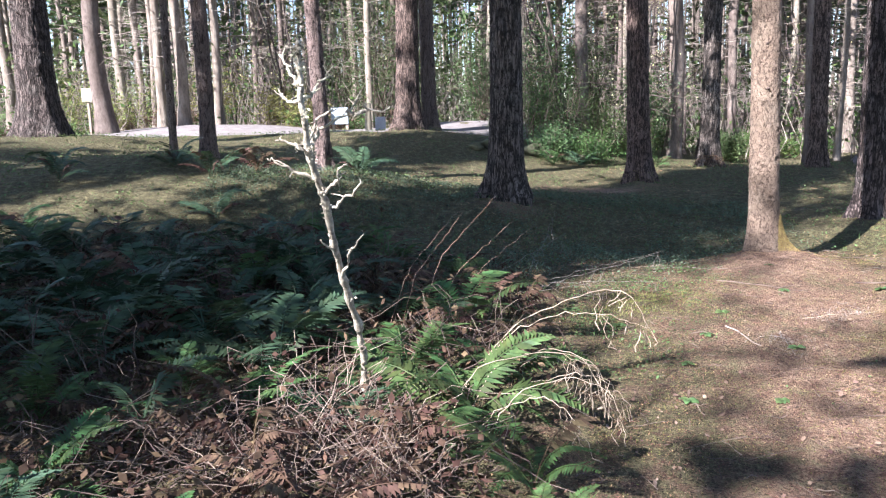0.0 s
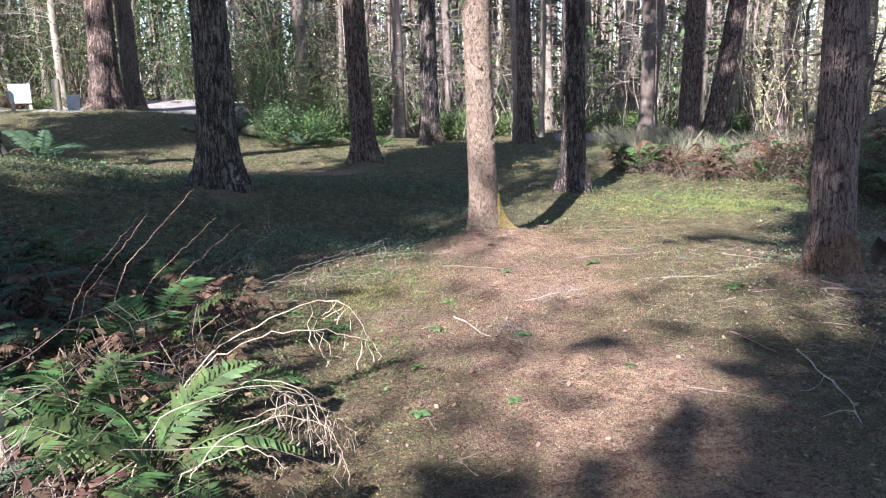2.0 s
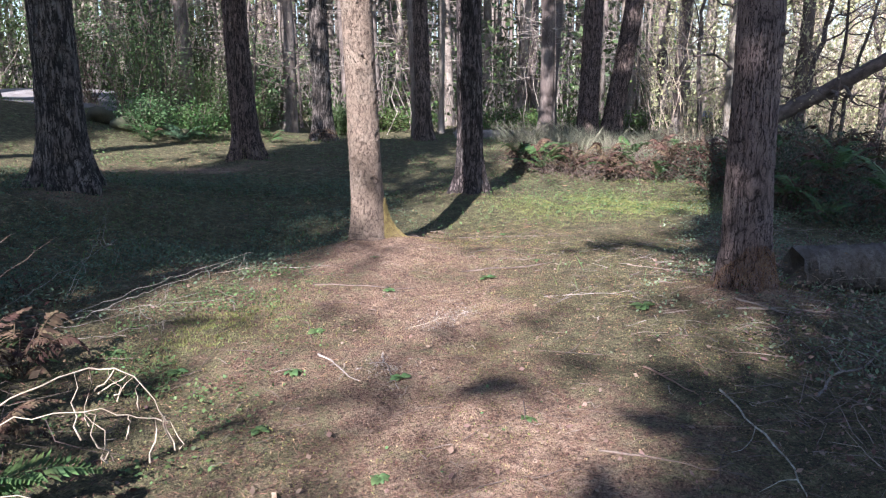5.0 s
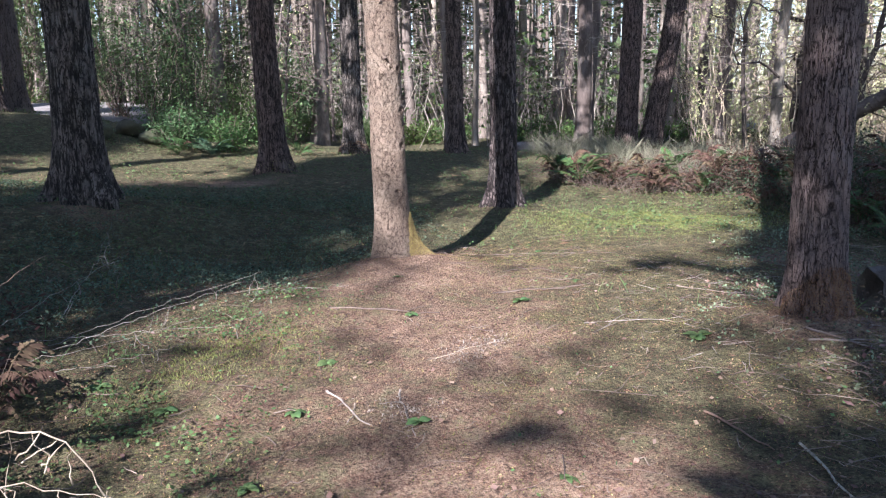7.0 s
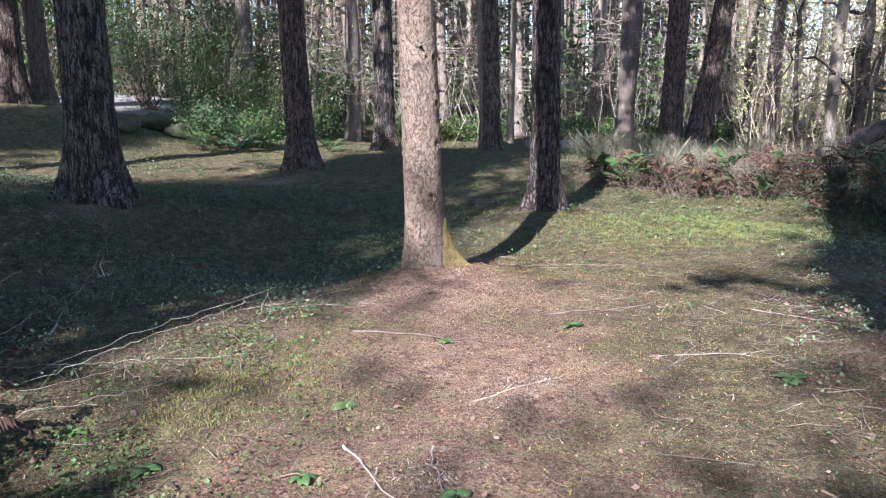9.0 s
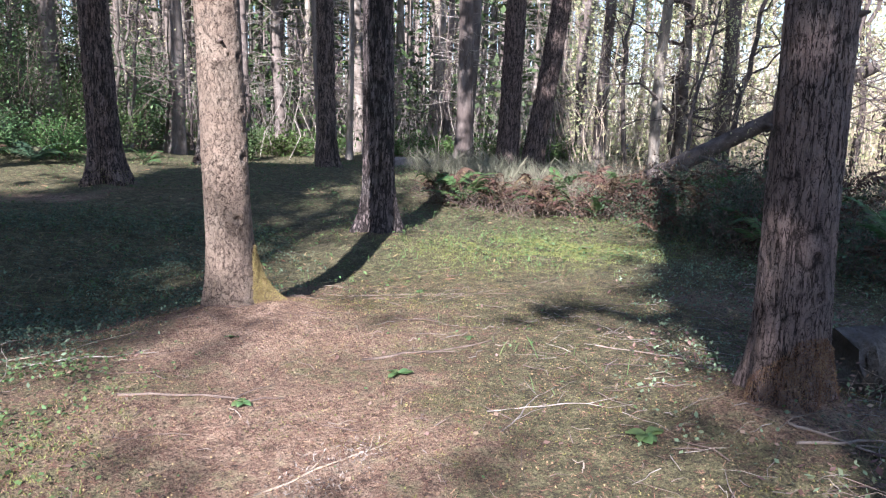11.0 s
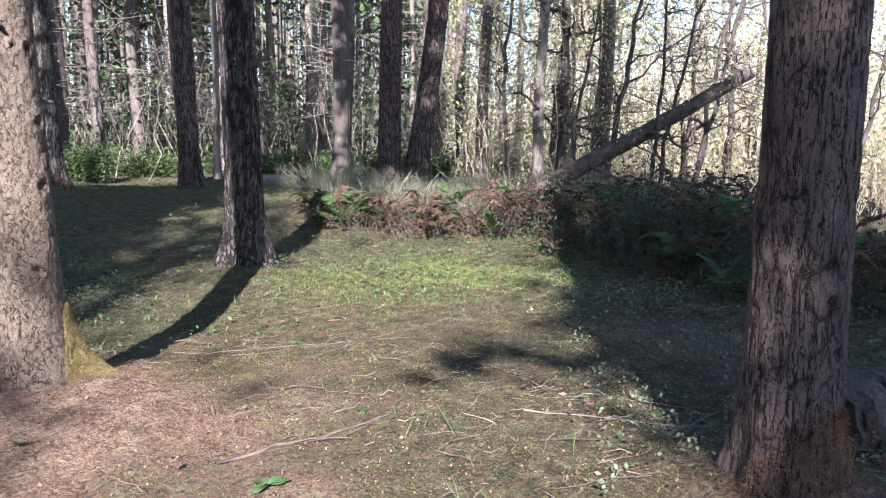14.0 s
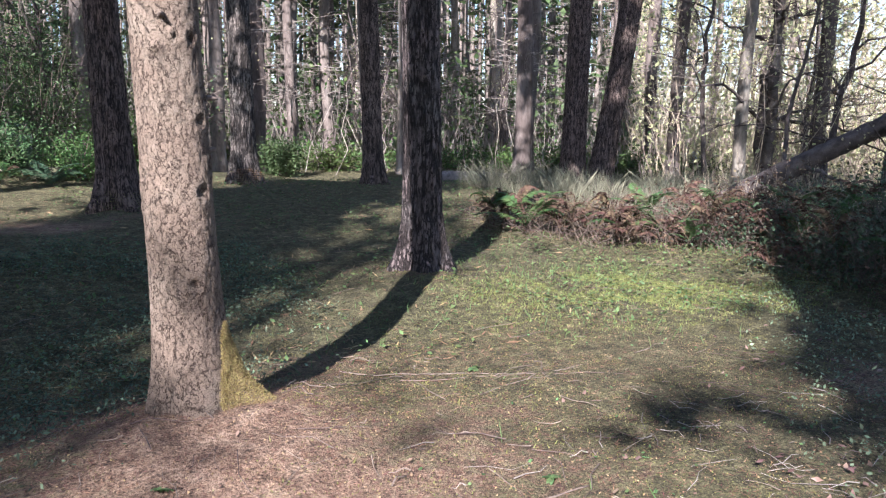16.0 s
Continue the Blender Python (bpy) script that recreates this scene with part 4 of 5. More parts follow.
BARE = "thin bare tree with crooked twigs and first pale leaves"
for n, (x, y, r0, h, ln, st) in enumerate(((18.0, 17.2, 0.15, 8, (0.03, 0), 2), (18.2, 15.8, 0.09, 7, (0.06, -0.03), 1), (17.0, 17.9, 0.07, 7, (-0.02, 0), 1), (16.8, 12.6, 0.06, 6, (0.1, -0.1), 2), (19.5, 12.0, 0.07, 7, (0.05, 0), 2), (21.0, 18.5, 0.08, 8, (0, 0), 1),
                                           (22.5, 14.8, 0.09, 8, (0, 0), 2), (16.5, 9.5, 0.05, 5, (0.1, 0.1), 2), (20.5, 8.5, 0.06, 6, (0, 0), 2), (24.0, 20.5, 0.08, 8, (0, 0), 2), (26.0, 16.0, 0.09, 9, (0, 0), 2), (25.0, 10.5, 0.08, 8, (0, 0), 2), (15.6, 12.7, 0.05, 5, (0.1, -0.1), 2), (16.2, 10.8, 0.05, 5, (0, 0.1), 2), (15.2, 14.6, 0.05, 5, (0.15, -0.1), 1), (19.8, 14.6, 0.07, 7, (0.05, 0), 2))):
    bare_tree(x, y, r0, h, 700 + n, BARE, ln, 700, 0.55, st)
for n, (x, y) in enumerate(((5.0, 23.0), (7.4, 26.5), (3.2, 24.0), (12.5, 28.5), (-6.5, 27.5), (-3.5, 28.5), (16.0, 26.0), (1.5, 27))):
    bare_tree(x, y, 0.05, 6, 760 + n, "thin leafless shrub between firs", (0, 0), 500, 0.7, 3)

# ---- shrubs ----


def shrub(x, y, rx, h, seed, mat, label, leaves=2200, leaf=0.12, low=0.0):
    r = np.random.default_rng(seed)
    t = thing("shrub", x, y, label, "shrub", "undergrowth")
    s, c = Soup(), []
    for k in range(26):
        a = r.uniform(0, 6.28)
        tip = np.array([math.cos(a) * rx * r.uniform(0.2, 1), math.sin(a) * rx * r.uniform(0.2, 1), h * r.uniform(0.35, 1)])
        p = wobble([r.normal() * 0.1, r.normal() * 0.1, 0], tip, 0.08, 7, r)
        s.tube(p, np.linspace(0.014, 0.004, 7), 4, False)
        for j in range(int(leaves / 26)):
            q = p[r.integers(1 if low else 2, 7)]
            c.append(q + r.normal(size=3) * [0.16 * rx + 0.1, 0.16 * rx + 0.1, 0.12 * h])
    c = np.array(c)
    c[:, 2] = np.maximum(c[:, 2], 0.02)
    tagged(part("stemwork", s.data("stemwork", M_TWIG_DARK), t), kind="stuff")
    q = Soup()
    q.quads(c, r.uniform(0.6, 1.3, len(c)) * leaf, 0.32, 0.4, r)
    tagged(part("leafage", q.data("leafage", mat), t), kind="stuff")


GREEN, SALAL, SPRUCE = "loose green shrub beside the clearing", "low dark evergreen shrub under firs", "young conifer with drooping green sprays"
for n, (x, y, rx, h) in enumerate(((1.9, 20.6, 0.9, 1.9), (2.8, 21.4, 1.0, 2.4), (3.8, 21.8, 0.9, 1.6), (1.2, 22.0, 1.1, 2.8), (4.6, 22.4, 0.8, 1.2), (2.2, 19.0, 0.6, 0.8), (3.4, 19.6, 0.7, 0.8))):
    shrub(x, y, rx, h, 800 + n, M_NEEDLES if n % 2 else M_SHRUB, GREEN, 4200, 0.07)
for n, (x, y, rx, h) in enumerate(((10.4, 26.6, 1.3, 0.8), (12.0, 27.4, 1.1, 0.7), (14.6, 26.2, 1.3, 0.7), (16.2, 25.6, 1.2, 0.8), (17.6, 24.6, 1.2, 0.8), (9.0, 27.6, 1.2, 0.8), (18.8, 23.0, 1.2, 0.7), (7.2, 28.0, 1.2, 0.9), (20.2, 21.6, 1.1, 0.6))):
    shrub(x, y, rx, h, 830 + n, M_SHRUB, SALAL, 1700, 0.14, 1)
for n, (x, y, rx, h) in enumerate(((-3.2, 27.4, 1.8, 6.0), (-1.6, 28.2, 1.7, 6.5), (-4.6, 29, 1.6, 5.5), (2.6, 24.4, 1.1, 3.6), (4.2, 25.4, 1.2, 4.2), (0.6, 26.0, 1.2, 4.0), (5.6, 24.0, 1.0, 2.8), (8.4, 24.8, 0.5, 1.0))):
    shrub(x, y, rx, h, 860 + n, M_NEEDLES, SPRUCE, 6500, 0.1)
for n, (x, y, rx, h) in enumerate(((-9.5, 27.5, 1.5, 2.4), (-7.2, 27.8, 1.3, 1.8), (-12.5, 27.0, 1.4, 2.2), (-6.0, 26.6, 1.1, 1.3), (-15, 28, 1.6, 2.8))):
    shrub(x, y, rx, h, 880 + n, M_GRASS, "yellow-green shrub across the road", 1800, 0.13)
for n in range(14):
    r = np.random.default_rng(890 + n)
    shrub(-2 - 1.2 * n + r.normal(), 26.2 + r.normal() * 0.5, 0.9, 0.6, 900 + n, M_FERN_DEAD if n % 2 else M_SHRUB, "low brushy verge along the road", 700, 0.12, 1)

# unseen conifers added left of the start, only to shade the fern bed
for n, (x, y) in enumerate(((-3.1, 0.1), (-2.3, -0.9), (-3.9, 1.0))):
    shrub(x, y, 0.8, 2.7, 940 + n, M_NEEDLES, SPRUCE, 2600, 0.16)

# ---- boulders, posts, signs ----


def boulder(x, y, s, seed, label):
    r = np.random.default_rng(seed)
    bm = bmesh.new()
    bmesh.ops.create_icosphere(bm, subdivisions=3, radius=1)
    for v in bm.verts:
        k = 1 + 0.5 * noise.noise(v.co * 1.1 + Vector((seed, 0, 0))) + 0.12 * noise.noise(v.co * 4)
        v.co = Vector((v.co.x * s * 1.25, v.co.y * s, v.co.z * s * 0.7)) * k
    me = bpy.data.meshes.new("boulder")
    bm.to_mesh(me)
    bm.free()
    me.materials.append(M_STONE)
    me.shade_smooth()
    ob = tagged(new("boulder", me), label, "boulder", "boulders by the clearing")
    ob.matrix_basis = pose(x, y, float(gz(x, y)) + 0.3 * s, 0, 0, r.uniform(0, 360))


for n, (x, y, s) in enumerate(((0.75, 18.6, 0.26), (1.35, 19.2, 0.3), (1.75, 19.0, 0.24), (0.35, 18.2, 0.16), (2.2, 19.4, 0.3), (2.9, 19.2, 0.22))):
    boulder(x, y, s, 40 + n, "low mossy boulder at the edge of the clearing")


def post(x, y, h, r0, label):
    t = thing("wooden_post", x, y, label, "post", "posts by the road")
    s = Soup()
    zz = np.array([-0.2, 0.0, h * 0.5, h - 0.03, h])
    s.tube(np.stack([zz * 0.01, zz * 0, zz], 1), [r0, r0, r0 * 0.97, r0 * 0.95, r0 * 0.7], 14)
    part("shaft", s.data("shaft", M_POST, True), t)


post(-2.75, 21.6, 0.78, 0.1, "round pale wooden post beside the road")
post(-4.15, 21.6, 0.75, 0.09, "round pale wooden post beside the road")


def board(x, y, z, w, h, legs, label, turn=0.0, mat=None):
    t = thing("sign_board", x, y, label, "sign", turn=turn)
    for name, a, b, mt in [("panel", (-w / 2, -0.02, z), (w / 2, 0.02, z + h), mat or M_SIGN)] + [("leg", (lx - 0.04, 0.025, -0.1), (lx + 0.04, 0.09, z + h * 0.9), M_POST) for lx in legs]:
        bm = bmesh.new()
        bmesh.ops.create_cube(bm, size=1)
        bmesh.ops.scale(bm, vec=[b[i] - a[i] for i in range(3)], verts=bm.verts)
        bmesh.ops.translate(bm, vec=[(a[i] + b[i]) / 2 for i in range(3)], verts=bm.verts)
        bmesh.ops.bevel(bm, geom=bm.edges[:], offset=0.008, segments=2, affect="EDGES")
        me = bpy.data.meshes.new(name)
        bm.to_mesh(me)
        bm.free()
        me.materials.append(mt)
        part(name, me, t)


board(-3.62, 21.9, 0.2, 0.5, 0.48, (-0.2, 0.2), "pale blue-white notice panel standing by the road")
board(-2.45, 22.0, 0.0, 0.3, 0.42, (0.0,), "low white panel behind a post")
board(-11.7, 23.0, 1.05, 0.34, 0.42, (0.0,), "small weathered sign on a post across the road", mat=M_POST)
board(24.6, 25.6, 0.1, 0.42, 0.42, (-0.12, 0.12), "small pale blue panel beyond the brambles", -0.6)

# ---- moss on the pale fir's root, and on other roots ----


def moss_patch(tree, h, a0, a1, seed, count, mat=None):
    """Cushion moss clinging to a trunk's foot."""
    r, s = np.random.default_rng(seed), Soup()
    me = [c for c in tree.children if c.name.startswith("trunk")][0].data
    v = np.empty(len(me.vertices) * 3)
    me.vertices.foreach_get("co", v)
    v = v.reshape(-1, 3)
    v = v[v[:, 2] < h + 0.05]
    a = (np.arctan2(v[:, 1], v[:, 0]) - a0) % (2 * math.pi) / (a1 - a0)
    top = h * (1 - 0.8 * np.abs(2 * a - 1) ** 2.5) * (0.75 + 0.5 * value_noise(a * 6 + seed, a * 0))
    v = v[(a < 1) & (v[:, 2] < top) & (v[:, 2] > -0.12)]
    k = r.integers(0, len(v), count)
    out = v[k] * [1, 1, 0]
    out /= np.linalg.norm(out, axis=1)[:, None]
    t = thing("moss_cushion", tree.location.x, tree.location.y, "cushion of yellow-green moss on a fir's root", "moss", "moss on roots", z=tree.location.z)
    s.quads(v[k] + out * r.uniform(0, 0.008, count)[:, None] + r.normal(size=(count, 3)) * 0.004, r.uniform(0.004, 0.010, count), 0.45, 0, r)
    tagged(part("cushion", s.data("cushion", mat or M_MOSS), t), kind="stuff")


BIG = {o.get("label"): o for o in scene.collection.objects if o.name.startswith("conifer_tree")}
moss_patch(tree_a, 0.34, -1.25, 0.2, 1, 42000)
for n, (word, h, a0, a1, count) in enumerate((("mossy foot", 0.26, -3.6, 0.6, 26000), ("branch shadows", 0.22, -3.2, 0.2, 2500), ("sunlit mossy", 0.3, -3.2, 0.2, 2500))):
    for label, o in BIG.items():
        if word in label:
            moss_patch(o, h, a0, a1, 5 + n, count, M_NEEDLE_LITTER if n == 0 else M_MOSS)

# ---- far woods, meadow brush ----


def far_woods():
    r, s, q = np.random.default_rng(31), Soup(), Soup()
    for _ in range(900):
        d, a = r.uniform(60, 120), r.uniform(-0.75, 0.74)
        x, y = d * math.sin(a), d * math.cos(a)
        z, w = float(gz(x, y)), r.uniform(0.1, 0.22)
        s.tube(np.array([(x, y, z - 0.3), (x + r.normal() * 0.15, y, z + 9), (x + r.normal() * 0.3, y, z + 19)]), [w, w * 0.8, w * 0.4], 6, False)
    tagged(new("far_woods", s.data("far_woods", M_BARK_FAR, True)), "distant ranks of grey fir trunks", "trees", kind="stuff")
    n = 42000
    d, a = r.uniform(38, 115, n), r.uniform(-0.75, 0.72, n)
    x, y = d * np.sin(a), d * np.cos(a)
    z = gz(x, y) + r.random(n) ** 1.5 * (2.5 + d * 0.2)
    q.quads(np.stack([x, y, z], 1), r.uniform(0.25, 0.8, n) * (0.5 + d / 80), 0.4, 0.35, r)
    tagged(new("far_foliage", q.data("far_foliage", M_NEEDLES)), "distant green foliage between fir trunks", "foliage", kind="stuff")


def brush(name, label, count, dist, ang, h, mat, leaf_mat, leaves, leaf, seed, thick=0.02, bend=0.07):
    """Sunlit scrub beyond the firs: thin stems and a haze of small leaves."""
    r, s, q = np.random.default_rng(seed), Soup(), Soup()
    for _ in range(count):
        d, a = r.uniform(*dist), r.uniform(*ang)
        x, y = d * math.sin(a), d * math.cos(a)
        z = float(gz(x, y))
        tall = h * r.uniform(0.3, 1) * (0.6 + d / 60)
        s.tube(wobble((x, y, z), (x + r.normal() * 0.25 * tall, y + r.normal() * 0.25 * tall, z + tall), bend, 6, r), np.linspace(thick, thick * 0.25, 6) * r.uniform(0.4, 1.3), 4, False)
    tagged(new(name, s.data(name, mat)), label, "brush", kind="stuff")
    if leaves:
        d, a = r.uniform(dist[0], dist[1], leaves), r.uniform(*ang, leaves)
        x, y = d * np.sin(a), d * np.cos(a)
        z = gz(x, y) + r.random(leaves) ** 1.3 * h * 0.9 * (0.6 + d / 60)
        q.quads(np.stack([x, y, z], 1), r.uniform(0.5, 1.4, leaves) * leaf * (0.5 + d / 50), 0.55, 0, r)
        tagged(new(name + "_leaves", q.data(name + "_leaves", leaf_mat)), "pale new leaves on sunlit scrub", "leaves", kind="stuff")


far_woods()
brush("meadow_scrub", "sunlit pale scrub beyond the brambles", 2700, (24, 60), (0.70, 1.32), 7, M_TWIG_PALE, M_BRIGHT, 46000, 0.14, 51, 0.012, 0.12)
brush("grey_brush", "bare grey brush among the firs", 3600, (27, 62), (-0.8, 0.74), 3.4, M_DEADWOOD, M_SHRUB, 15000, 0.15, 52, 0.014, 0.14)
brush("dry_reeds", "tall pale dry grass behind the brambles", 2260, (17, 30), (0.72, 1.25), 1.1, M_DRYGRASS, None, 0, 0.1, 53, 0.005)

# ---- ground cover ----


def scatter(name, label, category, n, box, size, mat, seed, slim=0.5, lift=(0.003, 0.012), up=0.85, keep=None):
    r, s = np.random.default_rng(seed), Soup()
    x, y = r.uniform(box[0], box[1], n), r.uniform(box[2], box[3], n)
    if keep is not None:
        k = r.random(n) < keep(x, y)
        x, y = x[k], y[k]
    z = gz(x, y) + r.uniform(*lift, len(x))
    s.quads(np.stack([x, y, z], 1), r.uniform(*size, len(x)), slim, up, r)
    tagged(new(name, s.data(name, mat)), label, category, kind="stuff")


def blades(name, label, n, box, h, mat, seed, keep, width=0.004):
    """Upright grass blades."""
    r = np.random.default_rng(seed)
    x, y = r.uniform(box[0], box[1], n), r.uniform(box[2], box[3], n)
    k = r.random(n) < keep(x, y)
    x, y = x[k], y[k]
    m = len(x)
    base = np.stack([x, y, gz(x, y) - 0.01], 1)
    hh = r.uniform(*h, m)
    lean = r.normal(size=(m, 2)) * 0.5
    top = base + np.stack([lean[:, 0] * hh, lean[:, 1] * hh, hh], 1)
    a = r.uniform(0, 6.28, m)
    side = np.stack([np.cos(a), np.sin(a), a * 0], 1) * width
    mid = base * 0.5 + top * 0.5 + np.array([0, 0, 0.12]) * hh[:, None]
    v = np.stack([base - side, base + side, mid + side * 0.7, top, mid - side * 0.7], 1).reshape(-1, 3)
    f = (np.arange(m)[:, None] * 5 + np.arange(5)[None]).tolist()
    tagged(new(name, mesh_data(name, v, f, mat)), label, "grass", kind="stuff")


def patchy(x, y, s=1.6, o=0.0):
    return np.clip((value_noise(x * s + 11 + o, y * s + 23) - 0.42) * 4, 0, 1)


trail = lambda x, y: np.clip(1.25 - mossy(x, y) * 1.2, 0.12, 1)
green = lambda x, y: np.clip(mossy(x, y) * 1.5 - 0.4, 0.04, 1) * (0.25 + 0.75 * patchy(x, y))
lush = lambda x, y: np.clip(np.exp(-((x - 7.8) / 1.25) ** 2 - ((y - 10.1) / 0.8) ** 2) * 1.3 * (0.15 + 0.85 * patchy(x, y, 2.2, 31)) + 0.9 * np.exp(-((x - 1.9) / 0.5) ** 2 - ((y - 6.5) / 0.35) ** 2) + 0.5 * np.exp(-((x - 5.0) / 0.9) ** 2 - ((y - 7.9) / 0.5) ** 2) + 0.10 * patchy(x, y, 2.6, 5), 0, 1)
scatter("needle_litter", "brown fallen needles over the path", "litter", 120000, (0.2, 7.0, 2.2, 9.5), (0.02, 0.05), M_NEEDLE_LITTER, 1, 0.065, keep=trail)
scatter("needle_litter_far", "fallen needles in the clearing", "litter", 22600, (-3, 11, 9, 20), (0.05, 0.14), M_NEEDLE_LITTER, 2, 0.12, keep=trail)
scatter("leaf_litter", "dry brown leaves scattered on the ground", "litter", 3000, (-1.8, 6.5, 1.8, 8), (0.015, 0.04), M_LITTER, 3, 0.7, (0.004, 0.03), 0.6, keep=lambda x, y: np.clip(0.2 + np.exp(-((y - 3.6) / 1.0) ** 2), 0, 1))
scatter("fern_litter", "rust-brown fern litter under the fern bed", "litter", 22600, (-4.5, 1.1, 2.0, 8.0), (0.02, 0.075), M_FERN_DEAD, 4, 0.3, (0.0, 0.14), 0.4, keep=lambda x, y: np.clip((1.0 - x) * 1.6, 0, 1) * (0.4 + 0.6 * patchy(x, y)))
scatter("ground_plants", "low leafy plants carpeting shaded moss", "plants", 17000, (-4, 10.5, 4.0, 13.5), (0.01, 0.026), M_CLOVER, 5, 0.7, (0.01, 0.06), 0.6, keep=green)
scatter("ground_plants_far", "low green plants in the clearing", "plants", 90000, (-9, 14, 9, 21), (0.025, 0.06), M_CLOVER, 6, 0.5, (0.0, 0.07), 0.6, keep=green)
scatter("shade_plants", "small dark leaves on shaded ground beside a fir", "plants", 80000, (4.4, 11.5, 3.0, 11.5), (0.011, 0.034), M_SHADE_LEAF, 7, 0.6, (0.005, 0.10), 0.4, keep=lambda x, y: np.clip((x - y + 1.2) * 0.6, 0, 1) * (0.12 + 0.88 * patchy(x, y, 1.5, 9)))
scatter("shade_leaf_litter", "brown leaves and bracken scraps on shaded ground", "litter", 9000, (4.4, 11, 3.0, 10.5), (0.02, 0.06), M_LITTER, 71, 0.5, (0.003, 0.04), 0.6, keep=lambda x, y: np.clip((x - y + 1.6) * 0.6, 0, 1) * patchy(x, y, 1.1, 33))
scatter("shade_plants_left", "small grey-green leaves carpeting the shaded clearing", "plants", 130000, (-3.5, 5, 6.2, 13.5), (0.013, 0.038), M_CARPET, 27, 0.5, (0.003, 0.09), 0.5, keep=lambda x, y: np.clip((y - x - 4.5) * 0.5, 0, 1) * (0.2 + 0.8 * patchy(x, y, 1.3, 17)))
scatter("moss_tufts", "tufts of yellow-green moss on the path", "moss", 110000, (1.0, 7.5, 2.4, 10.5), (0.004, 0.012), M_PATHMOSS, 8, 0.5, (0.0, 0.012), 0.2, keep=lambda x, y: patchy(x, y, 1.9, 3) * 0.9)
blades("grass_blades", "fresh green grass in a sunlit patch", 40000, (0, 11, 3.5, 12.5), (0.008, 0.034), M_GRASS, 9, lush)
blades("patch_grass", "bright green grass where the sun reaches the clearing", 110000, (5.8, 10.5, 8.8, 11.8), (0.008, 0.034), M_GRASS, 19, lush)
blades("grass_tufts", "thin grass among shaded plants", 22600, (-3.5, 10, 5, 13), (0.04, 0.14), M_CLOVER, 10, lambda x, y: 0.8 * patchy(x, y, 1.1, 13) * np.clip(mossy(x, y) * 2 - 0.9, 0, 1), 0.003)


scatter("edge_weeds", "small bright leaves of weeds along the fern bed", "plants", 16000, (0.4, 3.2, 4.4, 7.6), (0.01, 0.03), M_CLOVER, 91, 0.75, (0.004, 0.045), 0.6, keep=lambda x, y: np.exp(-((x - 1.7 - 0.45 * (y - 6.2)) / 0.5) ** 2) * patchy(x, y, 3.1, 6))
blades("meadow_grass", "pale grey-green grass standing behind a bramble bank", 20000, (10.5, 17.5, 12.5, 19), (0.2, 0.65), M_HAYGRASS, 92, lambda x, y: np.clip((x * 0.55 + y - 20.2) * 0.6, 0, 1) * patchy(x, y, 0.9, 2), 0.003)


def ground_twigs():
    """Small twigs strewn everywhere, as one litter."""
    r = np.random.default_rng(14)
    for name, label, n, box, l, mat in (("twig_litter", "small pale twigs strewn on the path", 420, (0.6, 6.2, 2.2, 9), (0.03, 0.14), M_TWIG_MID), ("dark_twig_litter", "dark twigs strewn on shaded ground", 900, (-2, 9.5, 2.5, 13), (0.08, 0.4), M_TWIG_DARK), ("shade_twig_litter", "grey twigs strewn beside a fir", 420, (4.3, 8.5, 2.4, 7.6), (0.05, 0.3), M_DEADWOOD)):
        s = Soup()
        for _ in range(n):
            x, y, a, k = r.uniform(box[0], box[1]), r.uniform(box[2], box[3]), r.uniform(0, 6.28), r.uniform(*l)
            p = np.array([(x + math.cos(a) * k * u, y + math.sin(a) * k * u, 0) for u in (0, 0.35, 0.7, 1)]) + r.normal(size=(4, 3)) * 0.035 * k
            p[:, 2] = gz(p[:, 0], p[:, 1]) + 0.006 + np.abs(r.normal(size=4)) * 0.012
            s.tube(p, np.linspace(0.0026, 0.001, 4) * r.uniform(0.4, 1.3), 4, False)
        tagged(new(name, s.data(name, mat)), label, "twigs", kind="stuff")


ground_twigs()
scatter("duff_crumbs", "crumbs of bark and dry earth on the path", "litter", 40000, (0.4, 7.0, 2.2, 9.3), (0.005, 0.013), M_NEEDLE_LITTER, 33, 0.7, (0.0, 0.012), 0.2, keep=trail)
blades("moss_blades", "short yellow-green moss along the path", 170000, (0.8, 7.8, 2.6, 10.4), (0.006, 0.022), M_PATHMOSS, 34, lambda x, y: patchy(x, y, 1.7, 3) * (0.15 + 0.85 * patchy(x, y, 6.0, 41)) * 0.8, 0.0022)
blades("edge_grass", "fresh grass and weeds at the sunlit edge of the fern bed", 40000, (0.5, 2.9, 5.2, 7.4), (0.008, 0.032), M_GRASS, 35, lambda x, y: np.exp(-((x - 1.75) / 0.55) ** 2 - ((y - 6.25 - 0.55 * (x - 1.75)) / 0.35) ** 2) * (0.2 + 0.8 * patchy(x, y, 3.0, 8)), 0.003)


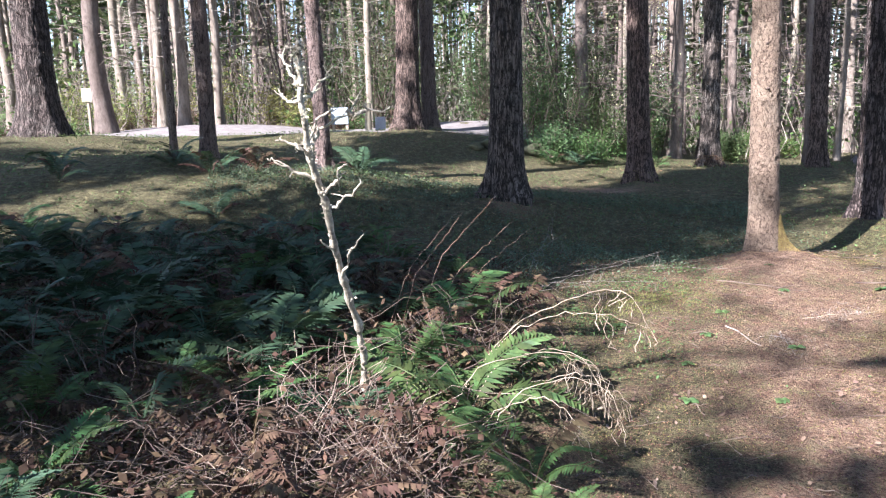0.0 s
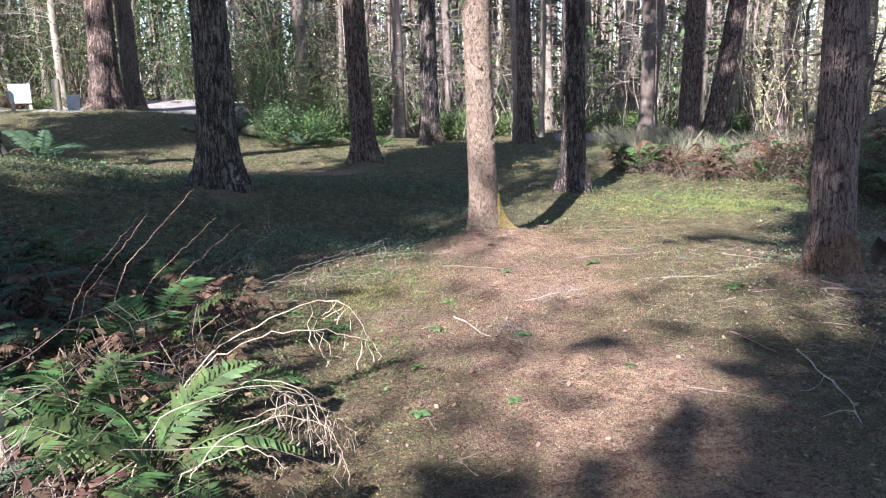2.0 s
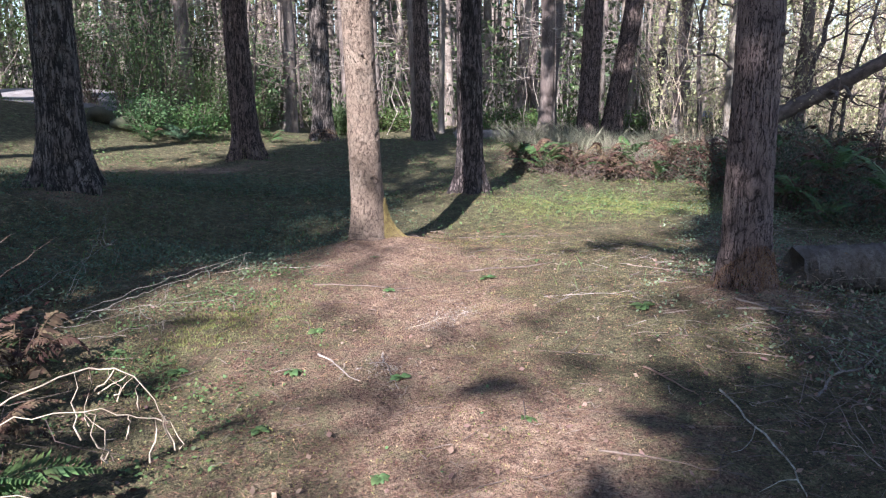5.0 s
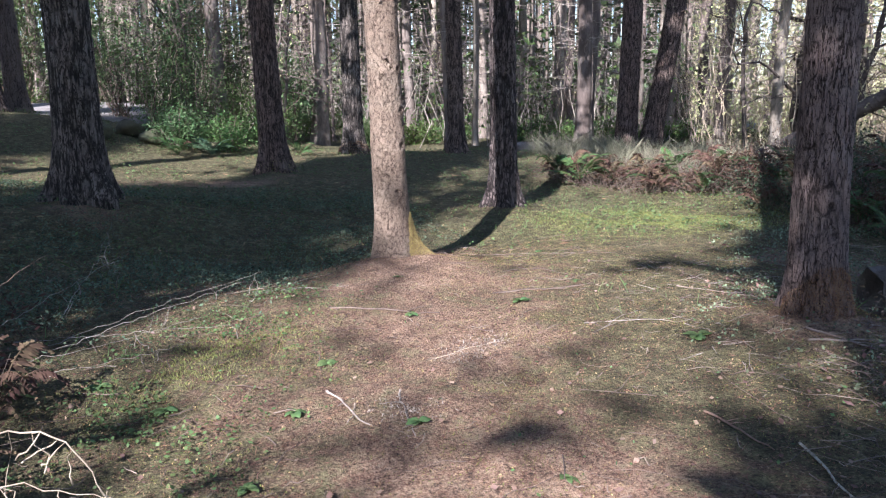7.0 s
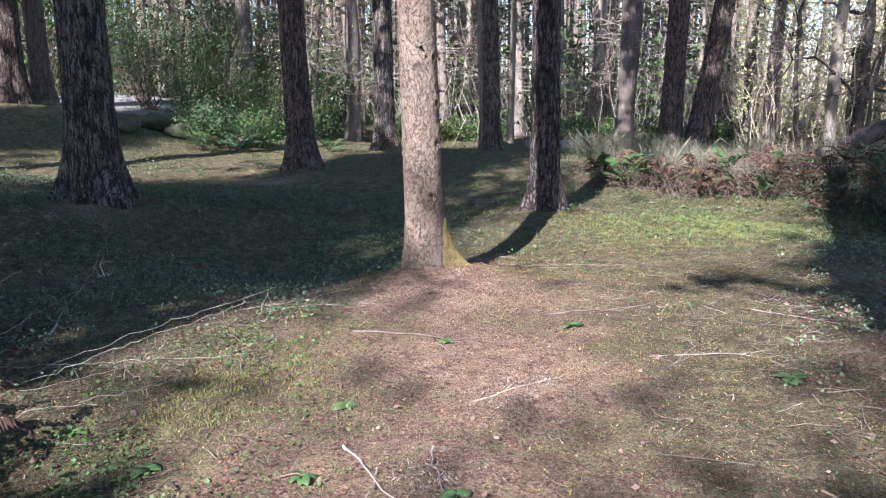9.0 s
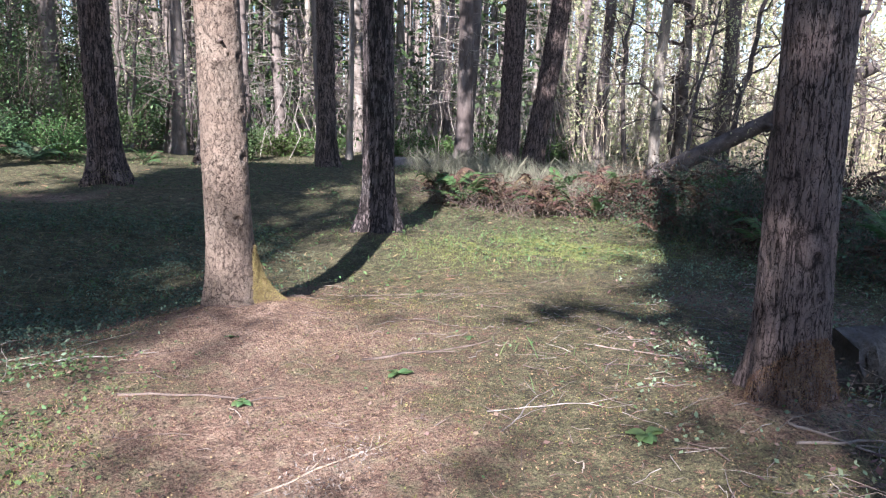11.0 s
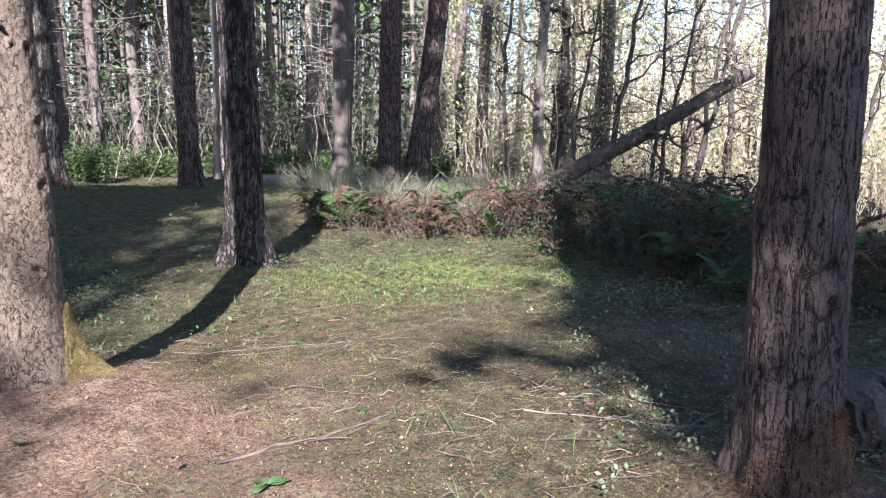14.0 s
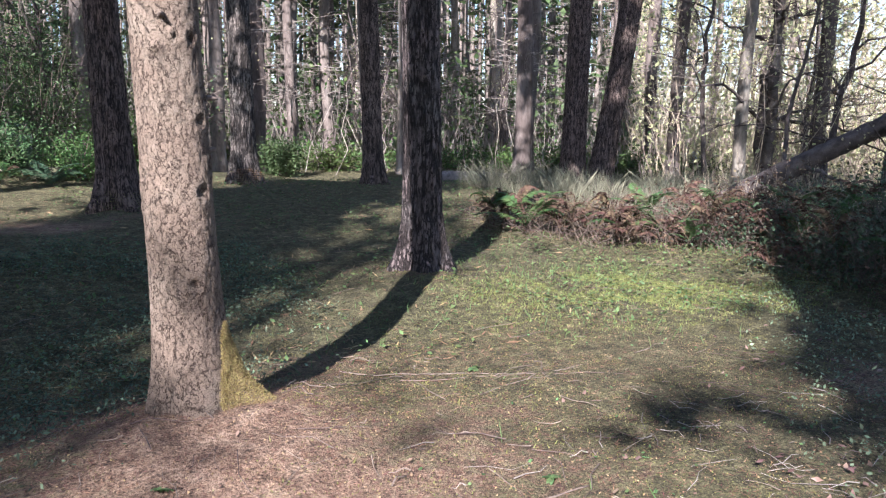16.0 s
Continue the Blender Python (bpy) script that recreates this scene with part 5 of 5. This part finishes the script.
def stick(x0, y0, x1, y1, r0, mat, label, seed, forks=2):
    r = np.random.default_rng(seed)
    t = thing("fallen_stick", x0, y0, label, "stick", "sticks on the ground")
    o = np.array([x0, y0, float(gz(x0, y0))])
    p = wobble((x0, y0, 0), (x1, y1, 0), 0.05, 12, r)
    p[:, 2] = gz(p[:, 0], p[:, 1]) + r0 * 0.8
    s = Soup()
    s.tube(p - o, np.linspace(r0, r0 * 0.45, 12) * (0.8 + 0.4 * r.random(12)), 7)
    part("stem", s.data("stem", mat, True), t)
    for k in range(forks):
        j = int(r.integers(3, 11))
        d = p[j] - p[j - 2]
        a = r.choice([-1, 1]) * r.uniform(0.4, 0.9)
        e = p[j] + np.array([d[0] * math.cos(a) - d[1] * math.sin(a), d[0] * math.sin(a) + d[1] * math.cos(a), 0]) * r.uniform(0.8, 1.8)
        e[2] = float(gz(e[0], e[1])) + 0.03
        q = Soup()
        q.tube(wobble(p[j], e, 0.08, 5, r) - o, np.linspace(r0 * 0.5, r0 * 0.2, 5), 5)
        part("side_twig", q.data("side_twig", mat, True), t)


GREY, PALEST, DARKST = "grey fallen stick lying on dark ground", "pale bare stick lying on the needle litter", "dark crooked stick lying on the path"
for n, (a, b, c, d, r0, m, lb) in enumerate((
        (5.5, 5.98, 6.45, 6.1, 0.009, M_TWIG_MID, GREY), (3.93, 4.16, 3.46, 3.25, 0.008, M_LICHEN, "lichen-covered stick lying among dark twigs"), (3.8, 4.58, 3.78, 4.15, 0.009, M_TWIG_RED, "short reddish-brown stick on the path"),
        (4.48, 9.0, 5.6, 8.3, 0.005, M_TWIG_MID, PALEST), (4.6, 8.7, 6.0, 8.15, 0.005, M_TWIG_DARK, PALEST), (5.0, 8.2, 5.9, 8.4, 0.004, M_TWIG_MID, PALEST), (4.1, 6.05, 4.75, 5.85, 0.006, M_DEADWOOD, PALEST), (4.0, 5.8, 4.6, 6.15, 0.006, M_DEADWOOD, PALEST),
        (2.9, 5.8, 3.6, 6.0, 0.007, M_TWIG_PALE, PALEST), (2.6, 5.4, 2.5, 4.9, 0.008, M_DEADWOOD, "lichen-covered twig lying on the path"), (2.25, 5.5, 2.35, 5.05, 0.009, M_DEADWOOD, "lichen-covered twig lying on the path"), (2.2, 7.6, 2.9, 7.5, 0.008, M_DEADWOOD, PALEST),
        (2.0, 7.7, 2.7, 7.9, 0.008, M_TWIG_PALE, PALEST), (2.6, 6.9, 3.3, 6.6, 0.01, M_TWIG_DARK, DARKST), (3.9, 7.0, 4.8, 7.0, 0.012, M_TWIG_DARK, DARKST), (3.0, 3.9, 3.4, 3.5, 0.008, M_TWIG_DARK, DARKST), (4.3, 3.9, 5.4, 4.3, 0.012, M_DEADWOOD, GREY),
        (4.1, 3.3, 5.2, 3.3, 0.010, M_DEADWOOD, GREY), (5.3, 6.6, 6.2, 5.7, 0.007, M_TWIG_MID, GREY), (4.9, 5.0, 5.9, 4.6, 0.010, M_TWIG_MID, GREY), (5.0, 5.1, 5.15, 4.75, 0.012, M_TWIG_MID, "pale strip of bark at a fir's foot"))):
    stick(a, b, c, d, r0 * 0.7, m, lb, 40 + n)


def weed(x, y, s, seed):
    """A leafy ground plant with rounded leaves."""
    r = np.random.default_rng(seed)
    t = thing("weed_plant", x, y, "small leafy green plant on the path", "plant", "weeds on the path")
    for k in range(8):
        a, l = r.uniform(0, 6.28), s * r.uniform(0.5, 1)
        u = np.linspace(0, 1, 6)
        w = 0.34 * l * np.sin(np.pi * np.clip(u * 0.9 + 0.08, 0, 1))
        z = 0.02 + l * (0.7 * u - 0.55 * u ** 2)
        left = np.stack([u * l, w, z - 0.02 * u], 1)
        right = np.stack([u * l, -w, z - 0.02 * u], 1)
        mid = np.stack([u * l, u * 0, z - 0.012], 1)
        v = np.concatenate([left, mid, right])
        f = [(i, i + 1, 7 + i, 6 + i) for i in range(5)] + [(6 + i, 7 + i, 13 + i, 12 + i) for i in range(5)]
        part("leaf", mesh_data("leaf", v, f, M_CLOVER, True), t, m=pose(0, 0, 0, r.normal() * 12, 0, math.degrees(a)))


for n, (x, y, s) in enumerate(((3.95, 6.66, 0.14), (4.49, 5.42, 0.16), (3.1, 6.6, 0.1), (2.35, 5.9, 0.12), (2.05, 5.3, 0.11), (2.55, 5.0, 0.1), (1.75, 4.7, 0.1), (2.9, 4.3, 0.09), (1.5, 5.6, 0.12), (1.2, 6.0, 0.12), (3.3, 7.5, 0.08), (4.7, 7.1, 0.09), (5.2, 8.6, 0.1), (5.9, 6.2, 0.14), (2.1, 4.1, 0.09), (1.6, 4.1, 0.1))):
    weed(x, y, s * 0.62, 60 + n)


def cushions():
    r = np.random.default_rng(77)
    s = Soup()
    for x, y in ((3.35, 5.9), (3.1, 5.75), (2.5, 5.1)):
        c = np.stack([x + r.normal(size=260) * 0.09, y + r.normal(size=260) * 0.06, np.zeros(260)], 1)
        c[:, 2] = gz(c[:, 0], c[:, 1]) + np.abs(r.normal(size=260)) * 0.03
        s.quads(c, r.uniform(0.008, 0.03, 260), 0.15, 0, r)
    tagged(new("lichen_clumps", s.data("lichen_clumps", M_DEADWOOD)), "fallen clumps of grey-green lichen", "lichen", kind="stuff")


cushions()
